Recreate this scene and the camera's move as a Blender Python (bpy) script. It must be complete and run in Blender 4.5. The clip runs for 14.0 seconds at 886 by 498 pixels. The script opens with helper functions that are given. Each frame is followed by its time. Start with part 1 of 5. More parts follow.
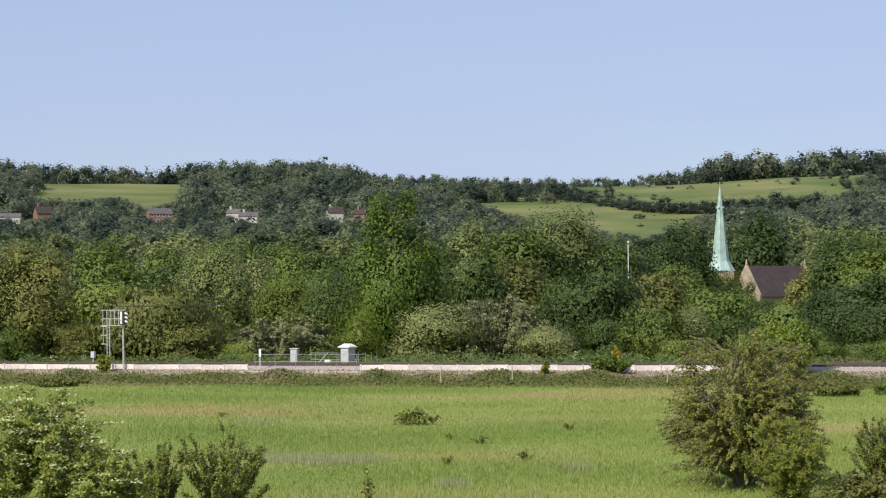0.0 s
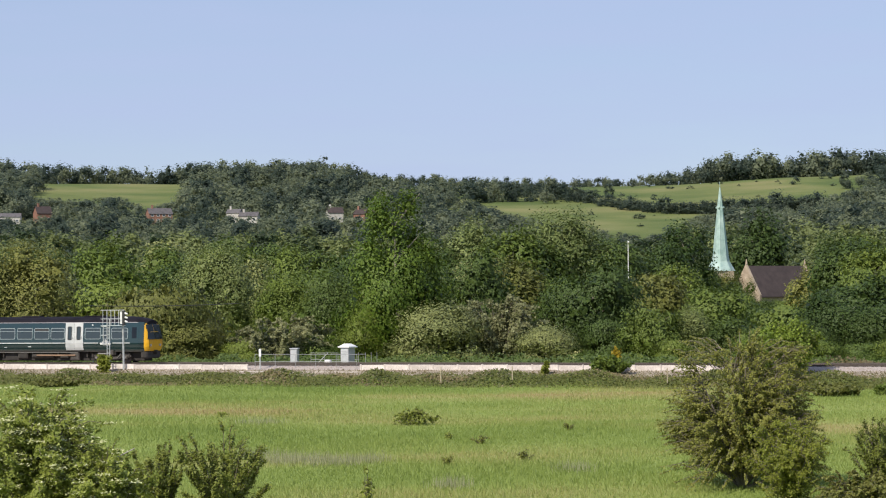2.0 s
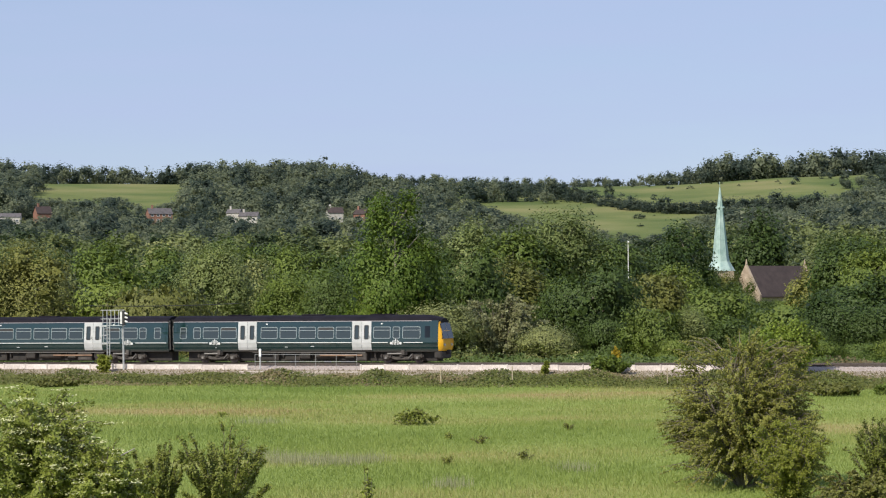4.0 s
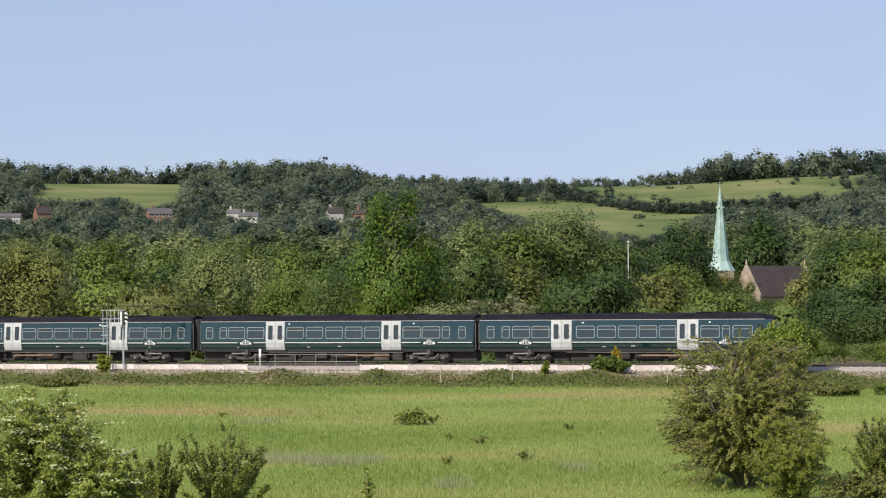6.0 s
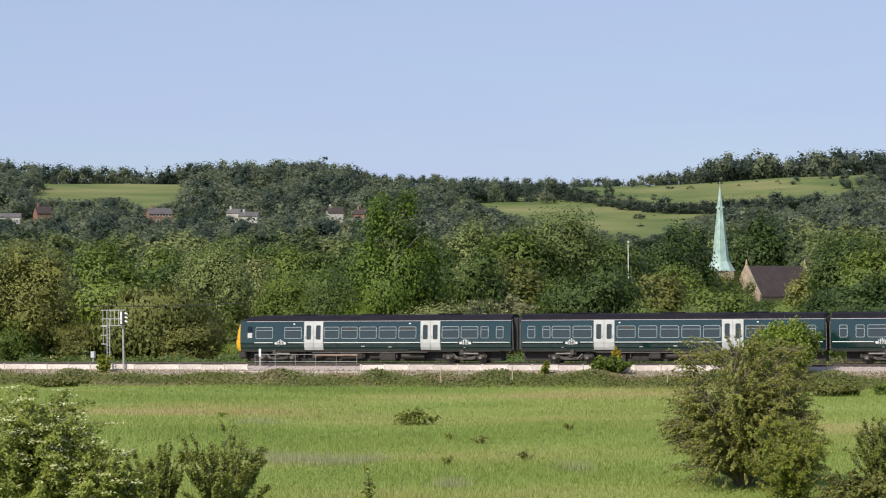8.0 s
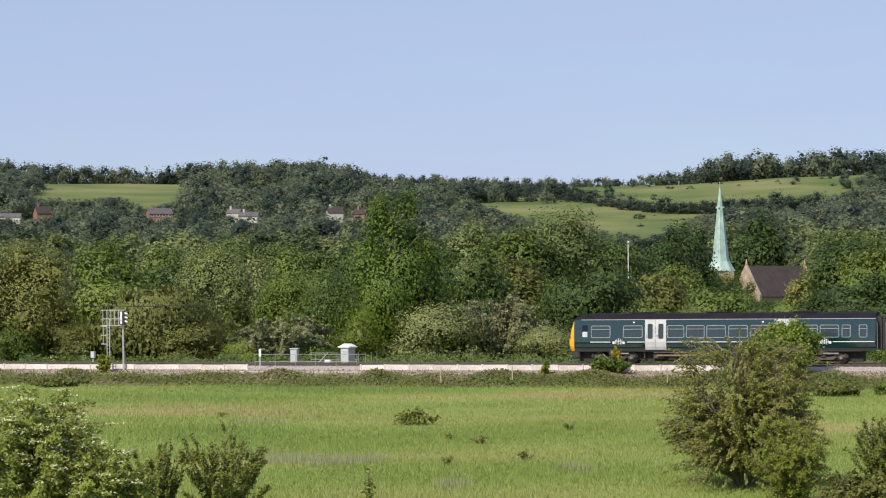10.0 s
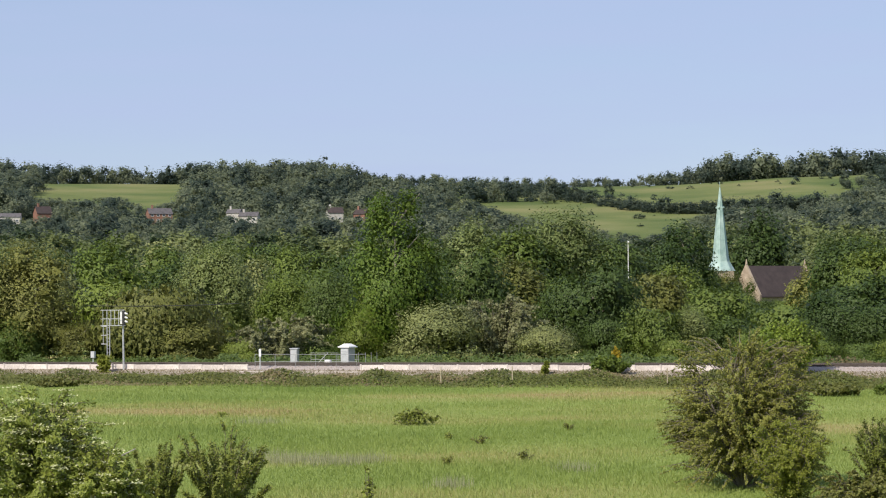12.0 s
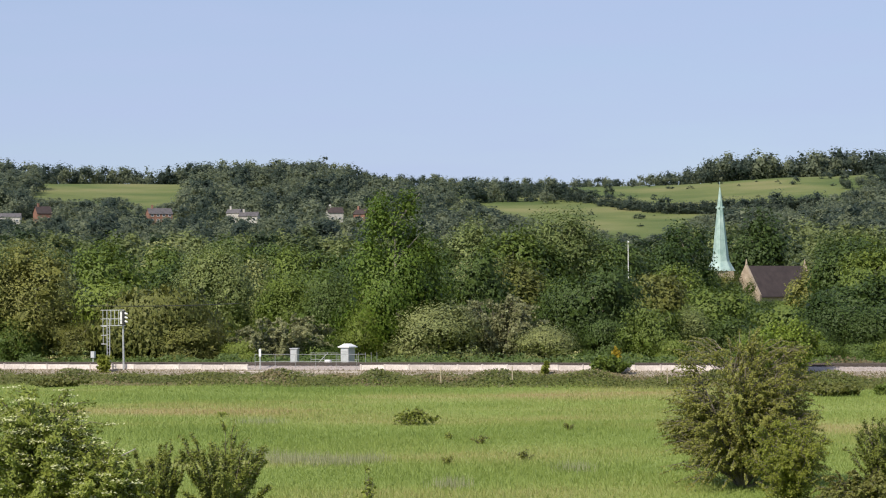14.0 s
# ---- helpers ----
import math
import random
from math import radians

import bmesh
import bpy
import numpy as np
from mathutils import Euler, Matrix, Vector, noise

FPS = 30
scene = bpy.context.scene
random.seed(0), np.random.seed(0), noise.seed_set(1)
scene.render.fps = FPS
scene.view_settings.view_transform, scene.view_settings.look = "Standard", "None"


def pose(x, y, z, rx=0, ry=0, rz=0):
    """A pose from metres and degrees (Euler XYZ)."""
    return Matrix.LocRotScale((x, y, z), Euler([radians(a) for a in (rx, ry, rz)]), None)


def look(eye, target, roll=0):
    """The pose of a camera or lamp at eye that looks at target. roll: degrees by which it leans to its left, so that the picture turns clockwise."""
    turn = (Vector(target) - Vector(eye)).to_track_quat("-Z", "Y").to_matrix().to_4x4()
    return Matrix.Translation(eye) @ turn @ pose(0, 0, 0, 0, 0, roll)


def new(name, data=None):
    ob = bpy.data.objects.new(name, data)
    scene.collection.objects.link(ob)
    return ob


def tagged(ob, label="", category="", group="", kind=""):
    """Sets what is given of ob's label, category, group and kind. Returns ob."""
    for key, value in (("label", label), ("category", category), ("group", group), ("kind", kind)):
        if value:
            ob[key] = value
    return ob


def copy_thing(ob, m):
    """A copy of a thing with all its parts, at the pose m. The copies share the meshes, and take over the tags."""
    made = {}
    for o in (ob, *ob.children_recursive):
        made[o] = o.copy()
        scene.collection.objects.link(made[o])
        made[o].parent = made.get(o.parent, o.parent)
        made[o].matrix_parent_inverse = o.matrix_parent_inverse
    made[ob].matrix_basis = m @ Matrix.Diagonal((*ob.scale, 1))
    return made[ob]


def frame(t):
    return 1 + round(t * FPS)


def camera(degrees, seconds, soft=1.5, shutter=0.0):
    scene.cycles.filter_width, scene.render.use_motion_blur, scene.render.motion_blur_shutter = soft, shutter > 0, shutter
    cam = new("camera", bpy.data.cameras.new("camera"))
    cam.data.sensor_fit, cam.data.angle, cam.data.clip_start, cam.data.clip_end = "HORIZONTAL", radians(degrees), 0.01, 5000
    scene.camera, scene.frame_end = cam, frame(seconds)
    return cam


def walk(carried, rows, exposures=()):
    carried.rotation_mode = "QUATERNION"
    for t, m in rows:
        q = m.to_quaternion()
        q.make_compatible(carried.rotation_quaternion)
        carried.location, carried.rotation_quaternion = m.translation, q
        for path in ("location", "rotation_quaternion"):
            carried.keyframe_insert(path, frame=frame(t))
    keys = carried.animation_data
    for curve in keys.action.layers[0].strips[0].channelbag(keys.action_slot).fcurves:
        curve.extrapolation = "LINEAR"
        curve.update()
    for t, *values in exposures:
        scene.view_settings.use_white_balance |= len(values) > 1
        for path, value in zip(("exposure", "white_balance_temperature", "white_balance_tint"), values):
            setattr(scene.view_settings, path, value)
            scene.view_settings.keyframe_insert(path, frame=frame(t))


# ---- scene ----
cam = camera(22.9, 14.0, 1.1, 0.12)
EYE = (0.0, 0.0, 6.3)
AIM = (0.0, 100.0, 8.58)
walk(cam, [(0.0, look(EYE, AIM, -0.5)), (14.0, look(EYE, AIM, -0.5))])

# ---- light: clear sky, one sun high over the viewer's left shoulder ----
SUN_EL, SUN_AZ = radians(42), radians(217)          # azimuth clockwise from +y
sun_dir = Vector((math.sin(SUN_AZ) * math.cos(SUN_EL), math.cos(SUN_AZ) * math.cos(SUN_EL), math.sin(SUN_EL)))
world = bpy.data.worlds.new("sky")
scene.world = world
world.use_nodes = True
wn, wl = world.node_tree.nodes, world.node_tree.links
wn.clear()
sky = wn.new("ShaderNodeTexSky")
sky.sky_type, sky.sun_disc = "NISHITA", False
sky.sun_elevation, sky.sun_rotation = SUN_EL, SUN_AZ
sky.altitude, sky.air_density, sky.dust_density, sky.ozone_density = 50, 1.0, 0.3, 3.5
# thin veils of cloud
wco = wn.new("ShaderNodeTexCoord")
wmap = wn.new("ShaderNodeMapping")
wmap.inputs["Scale"].default_value = (3.0, 3.0, 22.0)
wno = wn.new("ShaderNodeTexNoise")
wno.inputs["Scale"].default_value, wno.inputs["Detail"].default_value = 2.2, 6
wra = wn.new("ShaderNodeMapRange")
wra.inputs["From Min"].default_value, wra.inputs["From Max"].default_value = 0.35, 0.8
wra.inputs["To Min"].default_value, wra.inputs["To Max"].default_value = 0.62, 0.85
wmix = wn.new("ShaderNodeMix")
wmix.data_type = "RGBA"
wmix.inputs["B"].default_value = (4.55, 5.32, 7.8, 1)
wbg = wn.new("ShaderNodeBackground")
wbg.inputs["Strength"].default_value = 0.106
wout = wn.new("ShaderNodeOutputWorld")
wl.new(wco.outputs["Generated"], wmap.inputs["Vector"])
wl.new(wmap.outputs["Vector"], wno.inputs["Vector"])
wl.new(wno.outputs["Fac"], wra.inputs["Value"])
wl.new(wra.outputs["Result"], wmix.inputs["Factor"])
wl.new(sky.outputs["Color"], wmix.inputs["A"])
wl.new(wmix.outputs["Result"], wbg.inputs["Color"])
wl.new(wbg.outputs["Background"], wout.inputs["Surface"])
sun = new("sun", bpy.data.lights.new("sun", "SUN"))
sun.data.energy, sun.data.angle, sun.data.color = 5.0, radians(0.55), (1.0, 0.915, 0.795)
sun.matrix_world = look(tuple(sun_dir * 100), (0, 0, 0))
scene.view_settings.exposure = 0.0


# ---- materials ----
def base_mat(name, rough=0.6, metal=0.0, spec=0.5):
    m = bpy.data.materials.new(name)
    m.use_nodes = True
    b = m.node_tree.nodes["Principled BSDF"]
    b.inputs["Roughness"].default_value, b.inputs["Metallic"].default_value = rough, metal
    b.inputs["Specular IOR Level"].default_value = spec
    return m, m.node_tree.nodes, m.node_tree.links, b


def ramp(n, stops):
    r = n.new("ShaderNodeValToRGB")
    e = r.color_ramp.elements
    while len(e) < len(stops):
        e.new(0.5)
    for k, (at, c) in zip(e, stops):
        k.position, k.color = at, (*c, 1)
    return r


def mottled(name, dark, light, scale=4.0, rough=0.6, metal=0.0, bump=0.2, fine=40.0, spec=0.5, spread=(0.3, 0.7)):
    """A surface whose colour wanders between two tones at two scales, with fine relief."""
    m, n, l, b = base_mat(name, rough, metal, spec)
    geo = n.new("ShaderNodeTexCoord")
    big, small = n.new("ShaderNodeTexNoise"), n.new("ShaderNodeTexNoise")
    big.inputs["Scale"].default_value, big.inputs["Detail"].default_value = scale, 4
    small.inputs["Scale"].default_value, small.inputs["Detail"].default_value = fine, 3
    add = n.new("ShaderNodeMath")
    add.operation = "MULTIPLY_ADD"
    add.inputs[1].default_value = 0.35
    sub = n.new("ShaderNodeMath")
    sub.operation = "SUBTRACT"
    sub.inputs[1].default_value = 0.175
    info = n.new("ShaderNodeObjectInfo")
    var = n.new("ShaderNodeMath")
    var.operation = "MULTIPLY_ADD"
    var.inputs[1].default_value = 0.2
    r = ramp(n, [(spread[0], dark), (spread[1] + 0.1, light)])
    bu = n.new("ShaderNodeBump")
    bu.inputs["Strength"].default_value, bu.inputs["Distance"].default_value = bump, 0.02
    l.new(geo.outputs["Object"], big.inputs["Vector"])
    l.new(geo.outputs["Object"], small.inputs["Vector"])
    l.new(small.outputs["Fac"], add.inputs[0])
    l.new(big.outputs["Fac"], add.inputs[2])
    l.new(add.outputs[0], sub.inputs[0])
    l.new(info.outputs["Random"], var.inputs[0])
    l.new(sub.outputs[0], var.inputs[2])
    l.new(var.outputs[0], r.inputs["Fac"])
    l.new(r.outputs["Color"], b.inputs["Base Color"])
    l.new(small.outputs["Fac"], bu.inputs["Height"])
    l.new(bu.outputs["Normal"], b.inputs["Normal"])
    return m


def foliage(name, dark, light, patch=0.35, through_light=0.28, rough=0.55, by_tree=0.5, gain=(1.6, 1.46, 1.3), leafy=0.22, tinted=0.9, fine=0.0, speckle=0.2):
    """Leaves: colour by leaf, by tree and by patch; some light passes through. fine: leaves to the metre within each spray."""
    m, n, l, b = base_mat(name, rough, 0.0, 0.35)
    geo, info = n.new("ShaderNodeNewGeometry"), n.new("ShaderNodeObjectInfo")
    att = n.new("ShaderNodeAttribute")
    att.attribute_name = "tint"
    noi = n.new("ShaderNodeTexNoise")
    noi.inputs["Scale"].default_value, noi.inputs["Detail"].default_value = patch, 3
    l.new(geo.outputs["Position"], noi.inputs["Vector"])
    total = None
    for out, k in ((geo.outputs["Random Per Island"], leafy), (info.outputs["Random"], by_tree), (att.outputs["Fac"], tinted), (noi.outputs["Fac"], 0.5)):
        mu = n.new("ShaderNodeMath")
        mu.operation = "MULTIPLY_ADD"
        mu.inputs[1].default_value = k
        mu.inputs[2].default_value = 0.0
        l.new(out, mu.inputs[0])
        if total:
            l.new(total, mu.inputs[2])
        total = mu.outputs[0]
    r = ramp(n, [(0.25, [c * k for c, k in zip(dark, gain)]), (1.0, [c * k for c, k in zip(light, gain)])])
    l.new(total, r.inputs["Fac"])
    tone = r.outputs["Color"]
    tr = n.new("ShaderNodeBsdfTranslucent")
    if fine:
        cell, part_, range_, shade, bu = (n.new("ShaderNode" + k) for k in ("TexVoronoi", "SeparateColor", "MapRange", "VectorMath", "Bump"))
        cell.inputs["Scale"].default_value = fine
        range_.inputs["To Min"].default_value, range_.inputs["To Max"].default_value = 1 - speckle, 1 + speckle
        shade.operation = "SCALE"
        bu.inputs["Strength"].default_value, bu.inputs["Distance"].default_value = min(1.0, 2.2 * speckle), 0.55 / fine
        l.new(geo.outputs["Position"], cell.inputs["Vector"])
        l.new(cell.outputs["Color"], part_.inputs["Color"])
        l.new(part_.outputs["Red"], range_.inputs["Value"])
        l.new(tone, shade.inputs[0])
        l.new(range_.outputs["Result"], shade.inputs["Scale"])
        l.new(cell.outputs["Distance"], bu.inputs["Height"])
        l.new(bu.outputs["Normal"], b.inputs["Normal"])
        l.new(bu.outputs["Normal"], tr.inputs["Normal"])
        tone = shade.outputs["Vector"]
    l.new(tone, b.inputs["Base Color"])
    mix = n.new("ShaderNodeMixShader")
    mix.inputs["Fac"].default_value = through_light
    l.new(tone, tr.inputs["Color"])
    l.new(b.outputs["BSDF"], mix.inputs[1])
    l.new(tr.outputs["BSDF"], mix.inputs[2])
    l.new(mix.outputs["Shader"], n["Material Output"].inputs["Surface"])
    return m


LEAF = {
    "olive": foliage("leaf_olive", (0.08, 0.104, 0.026), (0.2, 0.22, 0.06), fine=7, gain=(1.36, 1.24, 1.12)),
    "sallow": foliage("leaf_sallow", (0.13, 0.16, 0.058), (0.3, 0.33, 0.135), fine=7, gain=(1.26, 1.22, 1.12)),
    "mid": foliage("leaf_mid", (0.042, 0.078, 0.016), (0.125, 0.175, 0.036), fine=6),
    "dark": foliage("leaf_dark", (0.026, 0.052, 0.012), (0.078, 0.122, 0.03), fine=6),
    "bright": foliage("leaf_bright", (0.06, 0.108, 0.018), (0.155, 0.215, 0.04), fine=6, gain=(1.36, 1.24, 1.12)),
    "silver": foliage("leaf_silver", (0.075, 0.12, 0.034), (0.215, 0.27, 0.105), fine=6, gain=(1.36, 1.24, 1.12)),
    "twig": foliage("leaf_twig", (0.15, 0.168, 0.08), (0.28, 0.295, 0.155), fine=8, gain=(1.28, 1.22, 1.15)),
    "haw": foliage("leaf_hawthorn", (0.108, 0.132, 0.024), (0.275, 0.298, 0.066), gain=(1.14, 1.06, 1.04)),
    "lime": foliage("leaf_lime", (0.12, 0.16, 0.018), (0.25, 0.295, 0.045), gain=(1.14, 1.06, 1.04)),
    "fresh": foliage("leaf_fresh", (0.05, 0.096, 0.012), (0.15, 0.212, 0.032), fine=7),
    "thorn": foliage("leaf_thorn", (0.08, 0.118, 0.02), (0.25, 0.3, 0.062), gain=(1.14, 1.06, 1.04)),
    "elder": foliage("leaf_elder", (0.085, 0.13, 0.018), (0.31, 0.375, 0.075), gain=(1.14, 1.06, 1.04)),
    "bramble": foliage("leaf_bramble", (0.06, 0.088, 0.018), (0.2, 0.215, 0.055), 0.25, gain=(1.14, 1.06, 1.04)),
    # far leaves bluer and paler: haze put into their colour and translucency
    "far": foliage("leaf_far_hazed", (0.075, 0.106, 0.078), (0.215, 0.25, 0.152), 0.014, 0.55, gain=(1, 1, 1), leafy=0.06, tinted=1.5, fine=1.3, speckle=0.1),
    "gorse": foliage("gorse_flower", (0.3, 0.25, 0.03), (0.48, 0.4, 0.04), gain=(1.14, 1.06, 1.04)),
    "valley": foliage("leaf_valley", (0.045, 0.072, 0.028), (0.2, 0.24, 0.084), 0.03, 0.4, gain=(1, 1, 1), leafy=0.1, tinted=1.4, fine=2.6, speckle=0.16),
    "dead": foliage("leaf_dead", (0.11, 0.088, 0.04), (0.25, 0.21, 0.1), 0.3, 0.2, gain=(1, 1, 1)),
}
BARK = mottled("bark", (0.13, 0.118, 0.09), (0.3, 0.275, 0.215), 6, 0.9, bump=0.6)
TWIG = mottled("twig_bark", (0.075, 0.066, 0.046), (0.19, 0.17, 0.125), 6, 0.9, bump=0.5)
FLOWER = mottled("elder_flower", (0.36, 0.38, 0.18), (0.54, 0.555, 0.29), 9, 0.8)
CONCRETE = mottled("concrete", (0.40, 0.35, 0.315), (0.76, 0.695, 0.645), 1.6, 0.85, fine=12)
BALLAST = mottled("ballast", (0.2, 0.168, 0.148), (0.46, 0.395, 0.35), 9, 0.95, bump=1.0, fine=22)
GRAVEL = mottled("gravel_path", (0.2, 0.165, 0.12), (0.42, 0.36, 0.27), 1.5, 0.95, bump=0.9, fine=15)
STEEL = mottled("galvanised_steel", (0.42, 0.43, 0.43), (0.62, 0.63, 0.62), 5, 0.45, 0.5)
RAILSTEEL = mottled("rail_steel", (0.05, 0.04, 0.034), (0.12, 0.1, 0.085), 5, 0.6, 0.4)
PALEWOOD = mottled("pale_wood", (0.3, 0.25, 0.17), (0.5, 0.43, 0.3), 6, 0.9)
SLEEPER = mottled("sleeper", (0.2, 0.18, 0.16), (0.36, 0.33, 0.3), 5, 0.9)
WHITE = mottled("white_paint", (0.68, 0.68, 0.66), (0.82, 0.82, 0.8), 3, 0.5)
GREY = mottled("grey_paint", (0.36, 0.38, 0.38), (0.52, 0.54, 0.54), 3, 0.5)
TUBE = mottled("weathered_tube", (0.2, 0.21, 0.21), (0.34, 0.35, 0.35), 3, 0.6)
BLACK = mottled("black_paint", (0.012, 0.012, 0.012), (0.03, 0.03, 0.03), 3, 0.5)
GREEN = mottled("green_coach_paint", (0.002, 0.02, 0.018), (0.003, 0.026, 0.023), 0.8, 0.12, spec=0.6, bump=0.0)
ROOF = mottled("coach_roof", (0.006, 0.005, 0.008), (0.015, 0.013, 0.018), 1.5, 0.7, spec=0.12)
CANT = mottled("cantrail_paint", (0.36, 0.32, 0.33), (0.5, 0.45, 0.46), 3, 0.5)
BOGIE = mottled("dusty_bogie", (0.026, 0.023, 0.02), (0.09, 0.08, 0.07), 3, 0.8)
DAMPER = mottled("damper_grey", (0.1, 0.094, 0.088), (0.22, 0.21, 0.195), 4, 0.6)
DOORP = mottled("door_paint", (0.42, 0.44, 0.43), (0.55, 0.56, 0.55), 2, 0.3, bump=0.0)
FRAMEM = mottled("window_frame", (0.25, 0.29, 0.29), (0.36, 0.4, 0.4), 4, 0.35, 0.2)
YELLOW = mottled("warning_yellow", (0.56, 0.29, 0.008), (0.7, 0.38, 0.014), 3, 0.35)
UNDER = mottled("underframe", (0.012, 0.011, 0.01), (0.04, 0.035, 0.03), 3, 0.8)
UNDERBOX = mottled("equipment_case", (0.016, 0.013, 0.011), (0.055, 0.045, 0.037), 2, 0.75)
RUST = mottled("rusty_pipe", (0.16, 0.09, 0.05), (0.3, 0.19, 0.12), 3, 0.7)
COPPER = mottled("verdigris_copper", (0.19, 0.31, 0.275), (0.44, 0.56, 0.51), 0.5, 0.6, fine=5)
STONE = mottled("church_stone", (0.26, 0.205, 0.145), (0.5, 0.41, 0.31), 0.8, 0.9, fine=6, bump=0.5)
TILE = mottled("roof_tile", (0.028, 0.02, 0.019), (0.06, 0.043, 0.04), 0.6, 0.85, fine=7, bump=0.5)
BRICK = mottled("brick", (0.17, 0.085, 0.06), (0.27, 0.14, 0.1), 0.8, 0.9, fine=7)
SLATE = mottled("slate", (0.06, 0.055, 0.055), (0.13, 0.12, 0.12), 0.8, 0.7, fine=7)
RENDERW = mottled("pale_render", (0.36, 0.34, 0.31), (0.5, 0.48, 0.44), 0.8, 0.9)
DIRT = mottled("mast_paint", (0.5, 0.5, 0.48), (0.7, 0.7, 0.68), 3, 0.5)


def glass_mat():
    m, n, l, b = base_mat("tinted_glass", 0.04, 0.0, 0.8)
    b.inputs["Base Color"].default_value = (0.03, 0.042, 0.045, 1)
    return m


GLASS = glass_mat()
SCREEN = mottled("dark_windscreen", (0.006, 0.008, 0.012), (0.014, 0.018, 0.024), 1.0, 0.1, spec=0.3, bump=0.0)
COAT = GREEN.node_tree.nodes["Principled BSDF"]
COAT.inputs["Coat Weight"].default_value, COAT.inputs["Coat IOR"].default_value, COAT.inputs["Coat Roughness"].default_value = 1.0, 1.6, 0.05


# the meadow's drifts of colour: fresh green to straw
DRIFT = (0.035, 0.055, 0.1)
MEADOW = [(0.36, (0.17, 0.238, 0.048)), (0.6, (0.24, 0.302, 0.072)), (0.72, (0.315, 0.318, 0.108)), (0.82, (0.37, 0.285, 0.135))]


def ground_mat():
    m, n, l, b = base_mat("meadow_soil", 0.95, 0, 0.2)
    co = n.new("ShaderNodeNewGeometry")
    a1, a2, mp = n.new("ShaderNodeTexNoise"), n.new("ShaderNodeTexNoise"), n.new("ShaderNodeMapping")
    mp.inputs["Scale"].default_value = DRIFT
    a1.inputs["Scale"].default_value, a1.inputs["Detail"].default_value = 1.0, 5
    a2.inputs["Scale"].default_value, a2.inputs["Detail"].default_value = 5.0, 8
    mu = n.new("ShaderNodeMath")
    mu.operation = "MULTIPLY_ADD"
    mu.inputs[1].default_value = 0.2
    r = ramp(n, MEADOW)
    bu = n.new("ShaderNodeBump")
    bu.inputs["Strength"].default_value, bu.inputs["Distance"].default_value = 0.6, 0.15
    l.new(co.outputs["Position"], mp.inputs["Vector"])
    l.new(mp.outputs["Vector"], a1.inputs["Vector"])
    l.new(co.outputs["Position"], a2.inputs["Vector"])
    l.new(a2.outputs["Fac"], mu.inputs[0])
    l.new(a1.outputs["Fac"], mu.inputs[2])
    l.new(mu.outputs[0], r.inputs["Fac"])
    # duller turf tones, mixed in with distance from y 500 to 700
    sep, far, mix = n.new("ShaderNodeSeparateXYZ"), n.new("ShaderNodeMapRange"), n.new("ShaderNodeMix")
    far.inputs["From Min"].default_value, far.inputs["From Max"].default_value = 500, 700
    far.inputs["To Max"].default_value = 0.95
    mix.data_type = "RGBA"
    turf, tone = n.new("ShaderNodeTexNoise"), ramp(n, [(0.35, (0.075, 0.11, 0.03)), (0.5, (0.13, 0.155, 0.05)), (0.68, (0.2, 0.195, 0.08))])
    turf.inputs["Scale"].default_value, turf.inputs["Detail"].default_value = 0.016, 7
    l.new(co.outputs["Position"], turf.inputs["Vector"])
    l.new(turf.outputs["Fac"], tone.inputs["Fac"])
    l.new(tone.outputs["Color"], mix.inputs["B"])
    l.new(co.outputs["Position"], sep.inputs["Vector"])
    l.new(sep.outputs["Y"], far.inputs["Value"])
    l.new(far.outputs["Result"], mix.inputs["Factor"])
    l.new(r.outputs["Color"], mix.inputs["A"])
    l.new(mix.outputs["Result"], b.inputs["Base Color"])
    l.new(a2.outputs["Fac"], bu.inputs["Height"])
    l.new(bu.outputs["Normal"], b.inputs["Normal"])
    return m


def grass_mat():
    """Blades: fresh green to straw, in drifts some metres across."""
    m, n, l, b = base_mat("grass_blades", 0.6, 0, 0.3)
    geo = n.new("ShaderNodeNewGeometry")
    a1 = n.new("ShaderNodeTexNoise")
    mp = n.new("ShaderNodeMapping")
    mp.inputs["Scale"].default_value = DRIFT
    a1.inputs["Scale"].default_value, a1.inputs["Detail"].default_value = 1.0, 5
    mu = n.new("ShaderNodeMath")
    mu.operation = "MULTIPLY_ADD"
    mu.inputs[1].default_value = 0.17
    r = ramp(n, MEADOW)
    tr, mix = n.new("ShaderNodeBsdfTranslucent"), n.new("ShaderNodeMixShader")
    mix.inputs["Fac"].default_value = 0.3
    l.new(geo.outputs["Position"], mp.inputs["Vector"])
    l.new(mp.outputs["Vector"], a1.inputs["Vector"])
    l.new(geo.outputs["Random Per Island"], mu.inputs[0])
    l.new(a1.outputs["Fac"], mu.inputs[2])
    l.new(mu.outputs[0], r.inputs["Fac"])
    l.new(r.outputs["Color"], b.inputs["Base Color"])
    l.new(r.outputs["Color"], tr.inputs["Color"])
    l.new(b.outputs["BSDF"], mix.inputs[1])
    l.new(tr.outputs["BSDF"], mix.inputs[2])
    l.new(mix.outputs["Shader"], n["Material Output"].inputs["Surface"])
    return m


# ---- mesh helpers ----
def part(name, bm, material, parent=None, label=""):
    me = bpy.data.meshes.new(name)
    bm.to_mesh(me)
    bm.free()
    me.materials.append(material)
    ob = new(name, me)
    ob.parent = parent
    if label:
        ob["label"] = label
    return ob


def thing(name, label, category, group="", kind=""):
    return tagged(new(name), label, category, group, kind)


